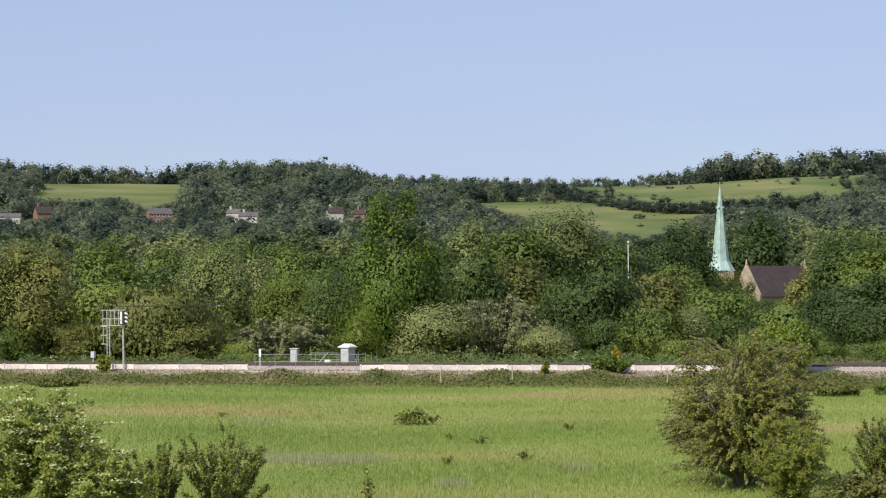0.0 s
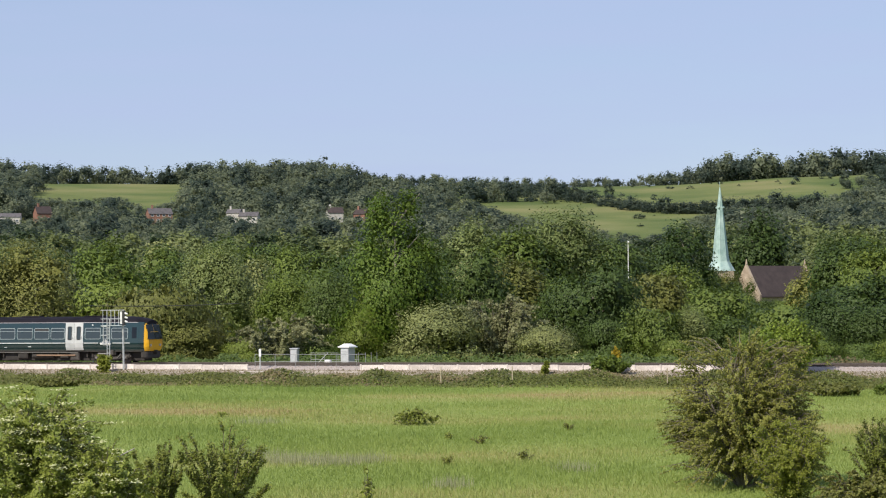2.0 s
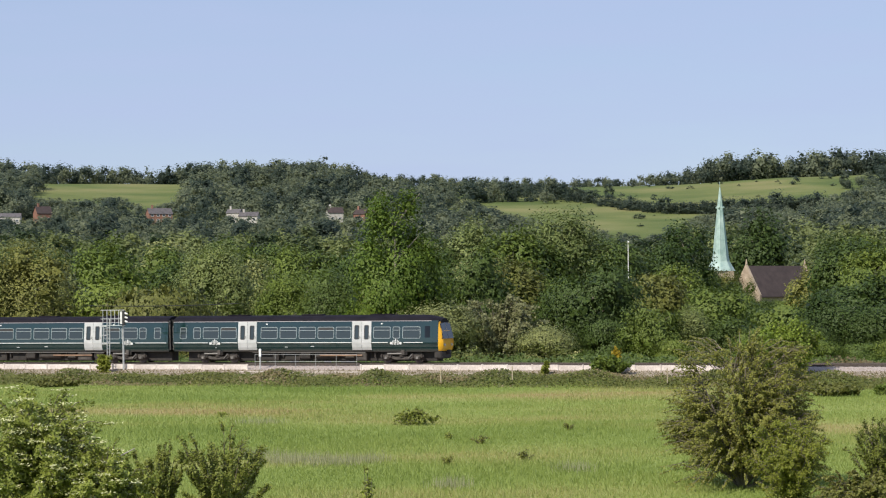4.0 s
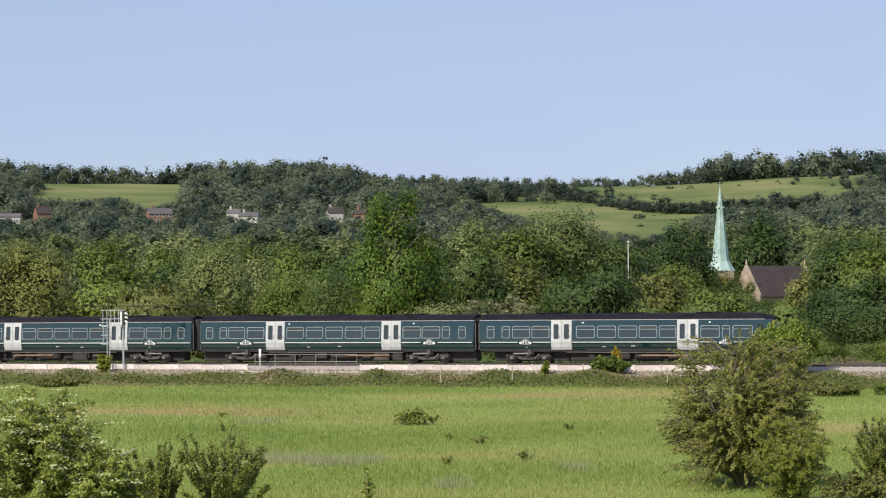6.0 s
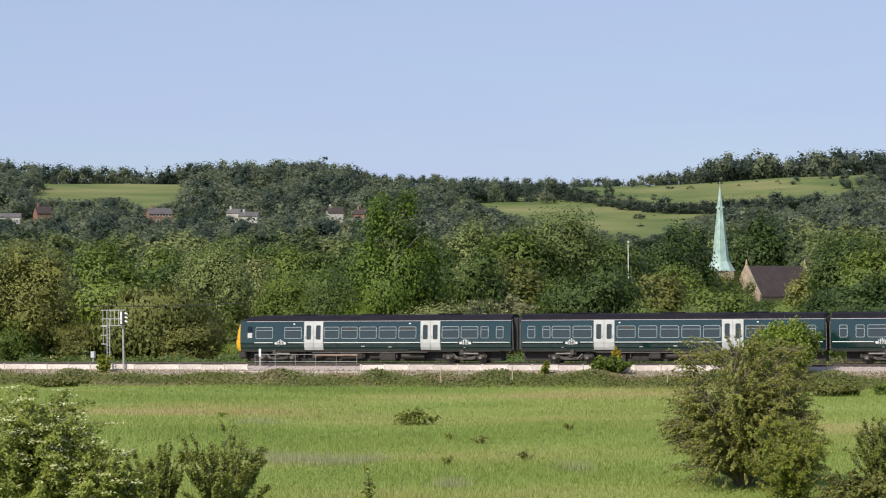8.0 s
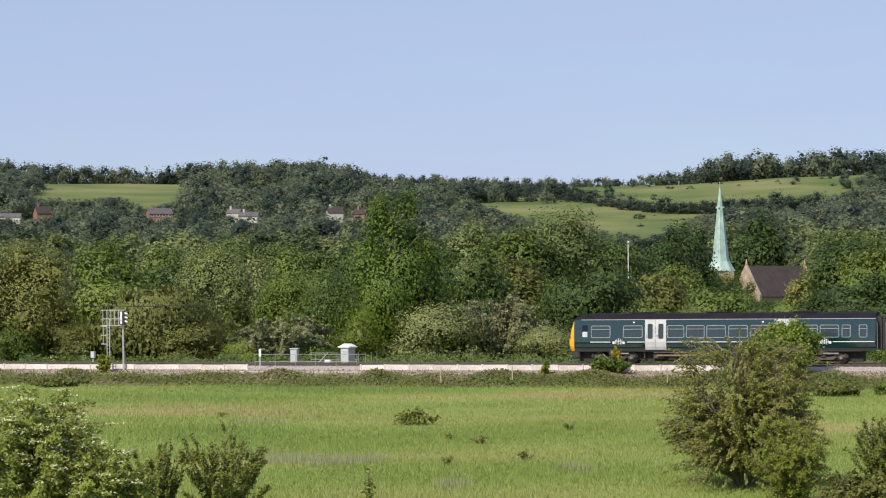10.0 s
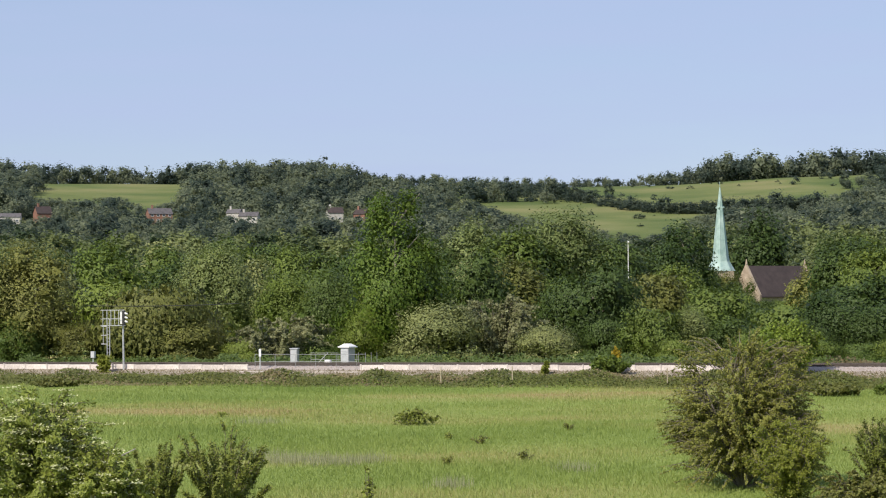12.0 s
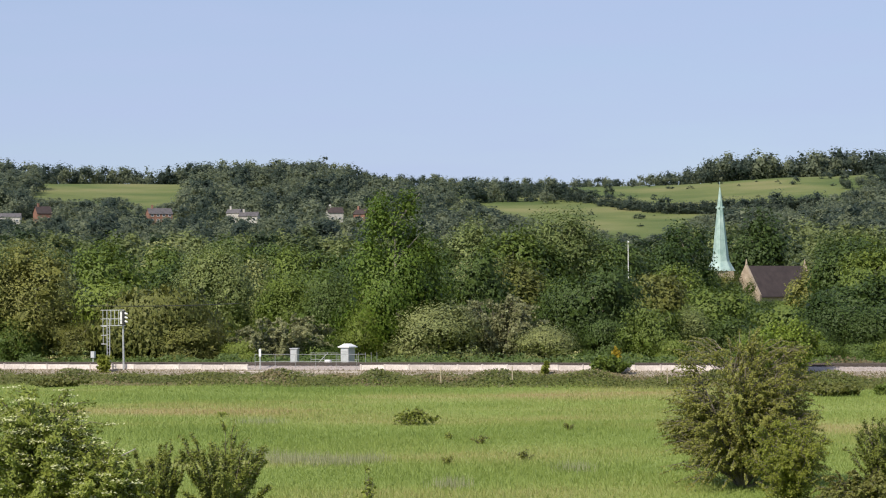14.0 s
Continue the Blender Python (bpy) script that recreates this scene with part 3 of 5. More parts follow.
def make_railing():
    r = thing("handrail", "galvanised tube handrail with two rails along the track", "railing")
    r.matrix_world = on_track(0, -5.6, 0.0)
    x0, x1, n = -10.85, -2.34, 6
    for i in range(n):
        x = x0 + (x1 - x0) * i / (n - 1)
        part("post", rodded((x, 0, 0.9), (x, 0, 2.12), 0.018), TUBE, r)
    for z in (1.55, 2.1):
        part("rail", rodded((x0, 0, z), (x1, 0, z), 0.017), TUBE, r)
    m = thing("marker_post", "white topped trackside marker post", "post")
    m.matrix_world = on_track(-10.07, -6.4, 0.0)
    part("post", rodded((0, 0, 0.4), (0, 0, 2.0), 0.045), GREY, m)
    part("plate", boxed(-0.09, 0.09, -0.05, 0.05, 1.95, 2.55, 0.01), WHITE, m, "white plate")
    # far side: rail, brace and cabinets
    f = thing("handrail", "galvanised handrail beside the relay cabinets", "railing")
    f.matrix_world = on_track(0, 4.2, 0.0)
    for x in (-10.2, -9.0, -7.8, -6.0, -5.4, -4.9, -4.4):
        part("post", rodded((x, 0, 0.8), (x, 0, 2.0), 0.018), TUBE, f)
    for z, a, b in ((1.95, -10.2, -7.8), (1.4, -10.2, -6.0), (1.85, -7.8, -5.4)):
        part("rail", rodded((a, 0, z), (b, 0, z), 0.017), TUBE, f)
    part("brace", rodded((-9.6, 0, 1.1), (-8.7, 0, 1.95), 0.03), STEEL, f)
    for x, w, z1, nm in ((-11.56, 0.6, 2.3, "plain"), (-6.87, 0.8, 2.4, "roofed")):
        c = thing("relay_cabinet", "grey steel relay cabinet beside the track" if nm == "plain" else "pale grey relay cabinet with an overhanging white roof", "cabinet", "trackside cabinets")
        c.matrix_world = on_track(x, 4.0, 0.0, 12 if nm == "plain" else -14)
        part("body", boxed(-w / 2, w / 2, -0.45, 0.45, 0.8, z1, 0.02), TUBE, c)
        part("door", boxed(-w / 2 + 0.05, w / 2 - 0.05, -0.48, -0.453, 1.1, z1 - 0.08, 0.008), GREY, c)
        part("plinth", boxed(-w / 2 - 0.08, w / 2 + 0.08, -0.52, 0.52, 0.5, 1.05, 0.02), CONCRETE, c)
        if nm == "roofed":
            bm = boxed(-0.58, 0.58, -0.6, 0.6, z1 + 0.003, z1 + 0.1, 0.01)
            bmesh.ops.create_cone(bm, cap_ends=True, segments=4, radius1=0.75, radius2=0.3, depth=0.22, matrix=Matrix.Translation((0, 0, z1 + 0.21)) @ Matrix.Rotation(radians(45), 4, "Z"))
            part("roof", bm, WHITE, c, "white overhanging roof")
            for lv in range(6):
                part("louvre", boxed(-0.25, 0.25, -0.51, -0.483, 1.35 + lv * 0.15, 1.42 + lv * 0.15), GREY, c)
        else:
            part("roof", boxed(-w / 2 - 0.05, w / 2 + 0.05, -0.5, 0.5, z1 + 0.003, z1 + 0.06, 0.01), GREY, c)
    b = tagged(part("equipment_box", boxed(-0.24, 0.24, -0.2, 0.2, 1.05, 1.42, 0.05), WHITE), "small white equipment box on the ballast", "box")
    b.matrix_world = on_track(-8.04, 2.6, 0.02)


make_railing()


# ---- the train ----
PROF = [(0.92, 1.17), (1.06, 1.265), (1.25, 1.345), (1.62, 1.41), (2.0, 1.395), (2.5, 1.36), (3.0, 1.315), (3.33, 1.28)]      # height, half width of the body side
ROOFP = [(3.33, 1.275), (3.5, 1.14), (3.65, 0.86), (3.75, 0.45), (3.79, 0.0)]


def side_y(z):
    return float(np.interp(z, [p[0] for p in PROF], [p[1] for p in PROF]))


def skin(x0, x1, z0, z1, side, off, thick=0.02, hole=None):
    """A slab that follows the body side. hole: an opening (x0, x1, z0, z1) cut through it."""
    bm = bmesh.new()

    def slab(a, b, c, d):
        zs = sorted({c, d, *[p[0] for p in PROF if c < p[0] < d]})
        rows = []
        for z in zs:
            y = side_y(z) + off
            rows.append([bm.verts.new((x, side * (y - k), z)) for x, k in ((a, 0), (b, 0), (b, thick), (a, thick))])
        for r, s in zip(rows, rows[1:]):
            for i in range(4):
                j = (i + 1) % 4
                bm.faces.new((r[i], r[j], s[j], s[i]))
        bm.faces.new(rows[0])
        bm.faces.new(rows[-1])

    if hole:
        a, b, c, d = hole
        slab(x0, a, z0, z1)
        slab(b, x1, z0, z1)
        slab(a, b, z0, c)
        slab(a, b, d, z1)
    else:
        slab(x0, x1, z0, z1)
    bmesh.ops.recalc_face_normals(bm, faces=bm.faces)
    return bm


def loft(sections):
    """A closed skin through cross-sections [(x, [(y, z), ...]), ...]."""
    bm = bmesh.new()
    rows = [[bm.verts.new((x, y, z)) for y, z in pts] for x, pts in sections]
    n = len(rows[0])
    for a, b in zip(rows, rows[1:]):
        for i in range(n):
            j = (i + 1) % n
            bm.faces.new((a[i], a[j], b[j], b[i]))
    bm.faces.new(rows[0])
    bm.faces.new(rows[-1][::-1])
    bmesh.ops.recalc_face_normals(bm, faces=bm.faces)
    return bm


def ring(prof, k=1.0, dz=0.0):
    pts = [(-w * k, z + dz) for z, w in prof] + [(w * k, z + dz) for z, w in reversed(prof) if w > 0]
    return pts


def rounded(x0, x1, z0, z1, r):
    """The outline of an opening with round corners."""
    pts = []
    for cx, cz, a0 in ((x1 - r, z1 - r, 0), (x0 + r, z1 - r, 90), (x0 + r, z0 + r, 180), (x1 - r, z0 + r, 270)):
        pts += [(cx + r * math.cos(radians(a0 + 22.5 * k)), cz + r * math.sin(radians(a0 + 22.5 * k))) for k in range(5)]
    return pts


def sheet(outer, side, off, thick, inner=None):
    """A thin slab on the body side within an outline, or the ring between two outlines."""
    bm = bmesh.new()

    def loop(pts, k):
        return [bm.verts.new((x, side * (side_y(z) + off - k), z)) for x, z in pts]

    def band(a, b):
        for i in range(len(a)):
            j = (i + 1) % len(a)
            bm.faces.new((a[i], a[j], b[j], b[i]))

    front, back = loop(outer, 0), loop(outer, thick)
    band(front, back)
    if inner:
        f2, b2 = loop(inner, 0), loop(inner, thick)
        band(f2, b2)
        band(front, f2)
        band(back, b2)
    else:
        bm.faces.new(front)
        bm.faces.new(back)
    bmesh.ops.recalc_face_normals(bm, faces=bm.faces)
    return bm


WHEELSETS = []


def window(car, x, w, side):
    z0, z1 = 1.93, 2.86
    f = part("window", sheet(rounded(x, x + w, z0, z1, 0.12), side, 0.014, 0.03, rounded(x + 0.04, x + w - 0.04, z0 + 0.04, z1 - 0.04, 0.09)), FRAMEM, car)
    part("pane", sheet(rounded(x + 0.03, x + w - 0.03, z0 + 0.03, z1 - 0.03, 0.09), side, 0.004, 0.012), GLASS, f)
    if w > 1.0 and random.random() < 0.4:
        part("hopper", sheet(rounded(x + 0.07, x + w - 0.07, 2.62, 2.8, 0.06), side, 0.008, 0.01), BLACK, f, "dark open hopper light")
    part("glazing_bar", skin(x + 0.05, x + w - 0.05, 2.565, 2.6, side, 0.016, 0.02), FRAMEM, f)


def doors(car, x, side):
    for a, b in ((x, x + 0.8), (x + 0.82, x + 1.62)):
        m = (a + b) / 2
        d = part("door", skin(a, b, 1.02, 3.29, side, 0.022, 0.04, (m - 0.16, m + 0.16, 1.9, 2.95)), DOORP, car, "white sliding door")
        part("pane", skin(m - 0.16, m + 0.16, 1.9, 2.95, side, 0.008, 0.015), GLASS, d)
        part("gasket", sheet(rounded(m - 0.2, m + 0.2, 1.86, 2.99, 0.1), side, 0.03, 0.02, rounded(m - 0.145, m + 0.145, 1.915, 2.935, 0.13)), BLACK, d, "black rubber window seal")
        part("handle", skin(m + 0.26, m + 0.3, 1.95, 2.15, side, 0.03, 0.01), BLACK, d)
    part("door_sill", skin(x - 0.03, x + 1.65, 0.955, 1.01, side, 0.03, 0.05), UNDERBOX, car)
    part("door_surround", skin(x + 0.803, x + 0.817, 1.02, 3.29, side, 0.024, 0.03), BLACK, car)


def crest(car, x, side):
    """The operator's mark, as plain pale shapes in a gap of the stripe."""
    for k in (-1, 0, 1):
        part("mark_bar", skin(x + k * 0.13 - 0.025, x + k * 0.13 + 0.025, 1.44, 1.9 - 0.07 * abs(k), side, 0.012, 0.015), WHITE, car)
    for k in (-1, 1):
        part("mark_bar", sheet(rounded(x + k * 0.39 - 0.1, x + k * 0.39 + 0.1, 1.47, 1.66, 0.08), side, 0.012, 0.015), WHITE, car)
        part("mark_bar", skin(x + k * 0.25 - 0.022, x + k * 0.25 + 0.022, 1.46, 1.76, side, 0.012, 0.015), WHITE, car)


def markings(car, half, side):
    """Small pale notices and door lamps on the body side."""
    for x, z, w, d in ((-half + 9.3, 1.24, 0.26, 0.06), (0.3, 1.29, 0.3, 0.07), (-half + 3.2, 1.2, 0.16, 0.05)):
        part("notice", skin(x, x + w, z, z + d, side, 0.007, 0.01), DOORP, car)
    for x in (-half + 7.7, half - 5.0):
        part("door_lamp", skin(x, x + 0.13, 3.05, 3.14, side, 0.02, 0.03), WHITE, car)


def stripe(car, x0, x1, side):
    part("waist_stripe", skin(x0, x1, 1.59, 1.645, side, 0.009, 0.012), WHITE, car, "thin white waist stripe")


FRAME_SIDE = [(-1.8, 0.64), (-1.8, 0.47), (-1.0, 0.42), (-0.6, 0.28), (0.6, 0.28), (1.0, 0.42), (1.8, 0.47), (1.8, 0.64), (1.0, 0.68), (0.55, 0.5), (-0.55, 0.5), (-1.0, 0.68)]


def bogie(car, x):
    def plate(y0, y1):
        """One gull-shaped side frame."""
        bm = bmesh.new()
        rows = [[bm.verts.new((x + px, y, pz)) for px, pz in FRAME_SIDE] for y in (y0, y1)]
        for i in range(len(FRAME_SIDE)):
            k = (i + 1) % len(FRAME_SIDE)
            bm.faces.new((rows[0][i], rows[0][k], rows[1][k], rows[1][i]))
        bm.faces.new(rows[0])
        bm.faces.new(rows[1][::-1])
        bmesh.ops.recalc_face_normals(bm, faces=bm.faces)
        return bm

    b = part("bogie", plate(-1.12, -0.98), BOGIE, car, "dusty dark bogie with sprung axle boxes")
    part("side_frame", plate(0.98, 1.12), BOGIE, b)
    part("bolster", boxed(x - 0.45, x + 0.45, -1.18, 1.18, 0.6, 0.9, 0.05), UNDER, b)
    part("crossbar", boxed(x - 1.7, x - 1.5, -1.0, 1.0, 0.5, 0.65, 0.02), UNDER, b)
    part("crossbar", boxed(x + 1.5, x + 1.7, -1.0, 1.0, 0.5, 0.65, 0.02), UNDER, b)
    for s in (-1, 1):
        part("yaw_damper", rodded((x - 1.15, s * 1.24, 0.74), (x + 0.1, s * 1.24, 0.74), 0.065), DAMPER, b, "pale grey damper")
        part("damper_bracket", boxed(x + 0.02, x + 0.3, s * 1.2, s * 1.32, 0.64, 1.04, 0.03), BOGIE, b)
        part("air_spring", rodded((x, s * 0.98, 0.5), (x, s * 0.98, 0.92), 0.27, 0.24, 12), UNDERBOX, b)
        part("stabiliser", rodded((x + 0.55, s * 1.17, 0.36), (x + 0.9, s * 1.17, 0.72), 0.045), DAMPER, b)
        for ax in (-1.3, 1.3):
            part("axle_box", boxed(x + ax - 0.22, x + ax + 0.22, s * 1.13 - 0.1, s * 1.13 + 0.1, 0.26, 0.56, 0.07), BOGIE, b)
            part("axle_cap", rodded((x + ax, s * 1.2, 0.41), (x + ax, s * 1.27, 0.41), 0.11, 0.09, 10), DAMPER, b)
            for k in (-0.36, 0.36):
                part("coil_spring", rodded((x + ax + k, s * 1.14, 0.42), (x + ax + k, s * 1.14, 0.72), 0.085, None, 8), UNDERBOX, b)
            part("brake_block", boxed(x + ax * 0.6 - 0.07, x + ax * 0.6 + 0.07, s * 0.74 - 0.06, s * 0.74 + 0.06, 0.25, 0.6, 0.02), UNDERBOX, b)
    for ax in (-1.3, 1.3):
        bm = bmesh.new()
        for s in (-1, 1):
            rod(bm, (0, s * 0.72, 0), (0, s * 0.86, 0), 0.42, None, 20)
            rod(bm, (0, s * 0.66, 0), (0, s * 0.72, 0), 0.45, None, 20)
            rod(bm, (0, s * 0.86, 0), (0, s * 0.9, 0), 0.12, None, 6)
        rod(bm, (0, -0.8, 0), (0, 0.8, 0), 0.09, None, 8)
        w = part("wheelset", bm, RAILSTEEL, b, "steel wheels on an axle")
        WHEELSETS.append((w, x + ax))
    return b


def underframe(car, half):
    part("solebar", boxed(-half, half, -1.2, 1.2, 0.9, 0.98), UNDER, car)
    # dark box added to fill the gap under the floor, standing in for shade
    part("centre_sill", boxed(-half, half, -0.62, 0.62, 0.14, 0.895, 0.03), UNDER, car)
    rng = random.Random(7)
    x = -half + 6.2
    while x < half - 6.2:
        w = rng.choice((0.8, 1.3, 1.9, 2.4))
        for s in (-1, 1):
            z = rng.choice((0.18, 0.24, 0.34))
            deep = rng.choice((0.82, 0.95, 1.08))
            if rng.random() < 0.28:
                part("air_tank", rodded((x, s * 0.9, 0.55), (min(x + w, half - 5.8), s * 0.9, 0.55), 0.2, None, 12), UNDERBOX, car, "dark cylindrical air tank")
            else:
                case = part("equipment_case", boxed(x, min(x + w, half - 5.8), s * 0.55, s * deep, z, 0.895, 0.03), rng.choice((UNDERBOX, UNDER, UNDERBOX)), car)
                part("access_panel", boxed(x + 0.08, min(x + w, half - 5.8) - 0.08, s * deep, s * (deep + 0.02), z + 0.08, 0.78, 0.008), rng.choice((UNDER, BOGIE)), case)
        x += w + rng.choice((0.15, 0.3, 0.5))
        part("hanger", boxed(x - 0.12, x - 0.06, -1.0, 1.0, 0.42, 0.895), BOGIE, car)
    for s in (-1, 1):
        part("conduit", rodded((-half + 5.9, s * 1.12, 0.84), (half - 5.9, s * 1.12, 0.84), 0.035, None, 6), DAMPER, car)
        part("exhaust_pipe", rodded((1.0, s * 1.14, 0.6), (4.6, s * 1.14, 0.6), 0.065), RUST, car, "rust-brown pipe")
        part("step_board", boxed(-half + 5.7, -half + 7.5, s * 1.25, s * 1.42, 0.88, 0.93), UNDERBOX, car)


def roof_fittings(car, half):
    for x in (-half * 0.6, 0.0, half * 0.55):
        part("roof_vent", boxed(x - 0.9, x + 0.9, -0.35, 0.35, 3.74, 3.86, 0.03), ROOF, car)


def make_middle_car():
    c = thing("railway_carriage", "dark green middle carriage with pale double doors and dark roof", "train carriage", "three-car diesel train")
    h = 11.62
    part("body", loft([(-h, ring(PROF)), (h, ring(PROF))]), GREEN, c, "glossy dark green body")
    part("roof", loft([(-h, ring(ROOFP)), (h, ring(ROOFP))]), ROOF, c, "dark grey roof")
    for s in (-1, 1):
        part("cantrail_stripe", skin(-h, h, 3.285, 3.322, s, 0.006, 0.01), CANT, c, "pale line below the roof")
        for x, w in ((0.5, 0.62), (1.7, 0.62), (2.45, 1.46), (4.1, 1.5), (7.55, 1.46), (9.22, 1.46), (10.9, 1.46), (12.55, 1.46), (14.2, 1.3), (17.4, 1.5), (19.0, 1.5), (20.65, 0.65), (22.0, 0.6)):
            window(c, x - h, w, s)
        for x in (5.75, 15.62):
            doors(c, x - h, s)
        markings(c, h, s)
        for x in (4.0, 19.6):
            crest(c, x - h, s)
        for a, b in ((0.1, 3.3), (4.7, 5.7), (7.42, 15.57), (17.3, 18.9), (20.3, 23.1)):
            stripe(c, a - h, b - h, s)
    for e in (-1, 1):
        part("gangway", boxed(e * h, e * (h + 0.4), -0.75, 0.75, 1.0, 3.5, 0.02), BLACK, c, "black rubber gangway")
        part("end_pillar", boxed(e * (h - 0.02), e * (h + 0.05), -1.26, 1.26, 1.0, 3.3, 0.01), BLACK, c)
        for s in (-1, 1):
            part("jumper_pipe", rod(rodded((e * (h + 0.1), s * 1.16, 1.05), (e * (h + 0.1), s * 1.2, 2.9), 0.03), (e * (h + 0.1), s * 1.2, 2.88), (e * (h + 0.02), s * 1.05, 3.4), 0.03), DAMPER, c, "pale pipe on the carriage end")
    underframe(c, h)
    for x in (-7.75, 7.75):
        bogie(c, x)
    roof_fittings(c, h)
    return c


def make_driving_car():
    c = thing("driving_carriage", "dark green driving carriage with a yellow cab end", "train carriage", "three-car diesel train")
    h = 11.75
    hn = h - 0.55                               # the nose
    x1 = hn - 0.75
    part("body", loft([(-h, ring(PROF)), (x1, ring(PROF)), (hn - 0.2, ring(PROF, 0.985))]), GREEN, c, "glossy dark green body")
    part("roof", loft([(-h, ring(ROOFP)), (hn - 1.9, ring(ROOFP)), (hn - 1.1, ring(ROOFP, 0.985, -0.05)), (hn - 0.42, ring(ROOFP, 0.95, -0.18)), (hn - 0.1, ring(ROOFP, 0.88, -0.3))]), ROOF, c, "dark grey roof sloping at the cab")
    cabp = [(0.95, 1.2), (1.1, 1.29), (1.3, 1.36), (1.62, 1.375), (2.0, 1.36), (2.5, 1.32), (3.0, 1.25), (3.2, 1.15), (3.33, 0.8), (3.38, 0.0)]

    def raked(bm):
        """The nose bulges at its waist and leans back above it."""
        for v in bm.verts:
            v.co.x += max(0.0, (v.co.x - hn + 0.21) / 0.31) * (0.1 - 0.36 * max(0.0, (v.co.z - 1.6) / 1.75) ** 1.5 - 0.12 * max(0.0, (1.6 - v.co.z) / 0.65) ** 2)
        return bm

    cab = part("cab_end", raked(loft([(hn - 0.21, ring(cabp)), (hn - 0.1, ring(cabp, 0.99)), (hn, ring(cabp, 0.96)), (hn + 0.1, ring(cabp, 0.9))])), YELLOW, c, "yellow warning panel of the cab")
    for s in (-1, 1):
        lo, hi = side_y(1.95) * 0.965, side_y(3.0) * 0.95
        part("windscreen", raked(loft([(hn + 0.03, [(s * 0.03, 1.9), (s * lo * 0.955, 1.9), (s * hi * 0.945, 3.1), (s * 0.03, 3.2)]),
                                       (hn + 0.13, [(s * 0.03, 1.9), (s * lo * 0.92, 1.9), (s * hi * 0.91, 3.07), (s * 0.03, 3.17)])])), SCREEN, cab, "dark wrap-round windscreen")
        part("headlight", rodded((hn - 0.1, s * 0.85, 1.42), (hn + 0.22, s * 0.85, 1.42), 0.1, None, 14), GREY, cab, "round headlight")
    part("destination_box", boxed(hn - 0.3, hn - 0.12, -0.5, 0.5, 3.22, 3.32), BLACK, cab)
    part("coupler", rodded((hn - 0.2, 0, 0.85), (hn + 0.35, 0, 0.85), 0.18, None, 10), UNDER, c, "dark coupler")
    part("snow_plough", boxed(hn - 0.6, hn + 0.04, -1.2, 1.2, 0.34, 0.94, 0.1), UNDER, c)
    sides = {-1: ((2.2, 1.5), (3.9, 0.6), (4.68, 1.45)), 1: ((2.1, 1.5), (4.6, 1.5))}
    for s in (-1, 1):
        part("cantrail_stripe", skin(-h, x1, 3.285, 3.322, s, 0.006, 0.01), CANT, c, "pale line below the roof")
        for x, w in (*sides[s], (8.0, 1.3), (9.45, 1.4), (11.0, 1.46), (12.65, 1.46), (14.3, 1.46), (17.88, 1.42), (19.45, 1.4), (21.05, 0.65), (22.3, 0.6)):
            window(c, h - x - w, w, s)
        for x in (6.3, 16.12):
            doors(c, h - x - 1.62, s)
        part("cab_door", skin(hn - 1.45, hn - 0.65, 1.05, 3.2, s, 0.01, 0.02), GREEN, c)
        d = part("cab_window", skin(hn - 1.28, hn - 0.85, 2.0, 2.9, s, 0.018, 0.015), SCREEN, c, "dark cab side window")
        if s > 0:
            part("window_blind", skin(hn - 1.26, hn - 0.87, 2.0, 2.4, s, 0.024, 0.008), DOORP, d, "pale lowered blind")
        markings(c, h - 0.5, s)
        for x in (4.25, 19.8):
            crest(c, h - x, s)
        for a, b in ((1.25, 3.6), (4.9, 6.25), (7.97, 16.07), (17.8, 19.2), (20.4, 23.4)):
            stripe(c, h - b, h - a, s)
    part("gangway", boxed(-h, -(h + 0.4), -0.75, 0.75, 1.0, 3.5, 0.02), BLACK, c, "black rubber gangway")
    part("end_pillar", boxed(-(h - 0.02), -(h + 0.05), -1.26, 1.26, 1.0, 3.3, 0.01), BLACK, c)
    for s in (-1, 1):
        part("jumper_pipe", rod(rodded((-h - 0.1, s * 1.16, 1.05), (-h - 0.1, s * 1.2, 2.9), 0.03), (-h - 0.1, s * 1.2, 2.88), (-h - 0.02, s * 1.05, 3.4), 0.03), DAMPER, c, "pale pipe on the carriage end")
    underframe(c, h - 1.0)
    for x in (-7.9, 7.9):
        bogie(c, x)
    roof_fittings(c, h - 1)
    return c


CAR_FRONT = make_driving_car()
wheels_front = list(WHEELSETS)
WHEELSETS.clear()
CAR_MID = make_middle_car()
wheels_mid = list(WHEELSETS)
CAR_REAR = copy_thing(CAR_FRONT, pose(0, 0, 0, 0, 0, 180))
wheels_rear = [(o, x) for (w0, x), o in zip(wheels_front, [o for o in CAR_REAR.children_recursive if o.name.startswith("wheelset")])]


def run(t):
    """How far along the railway the middle of the train is: it gathers speed slowly."""
    return 0.10380 * t * t + 12.0852 * t - 82.2641 + float(np.interp(t, [0, 2.3, 3.1, 5.4, 6.5, 8, 10.5, 14], [0.2, 0.22, 0.38, -0.05, 0.25, 0.13, -0.03, 0.0]))


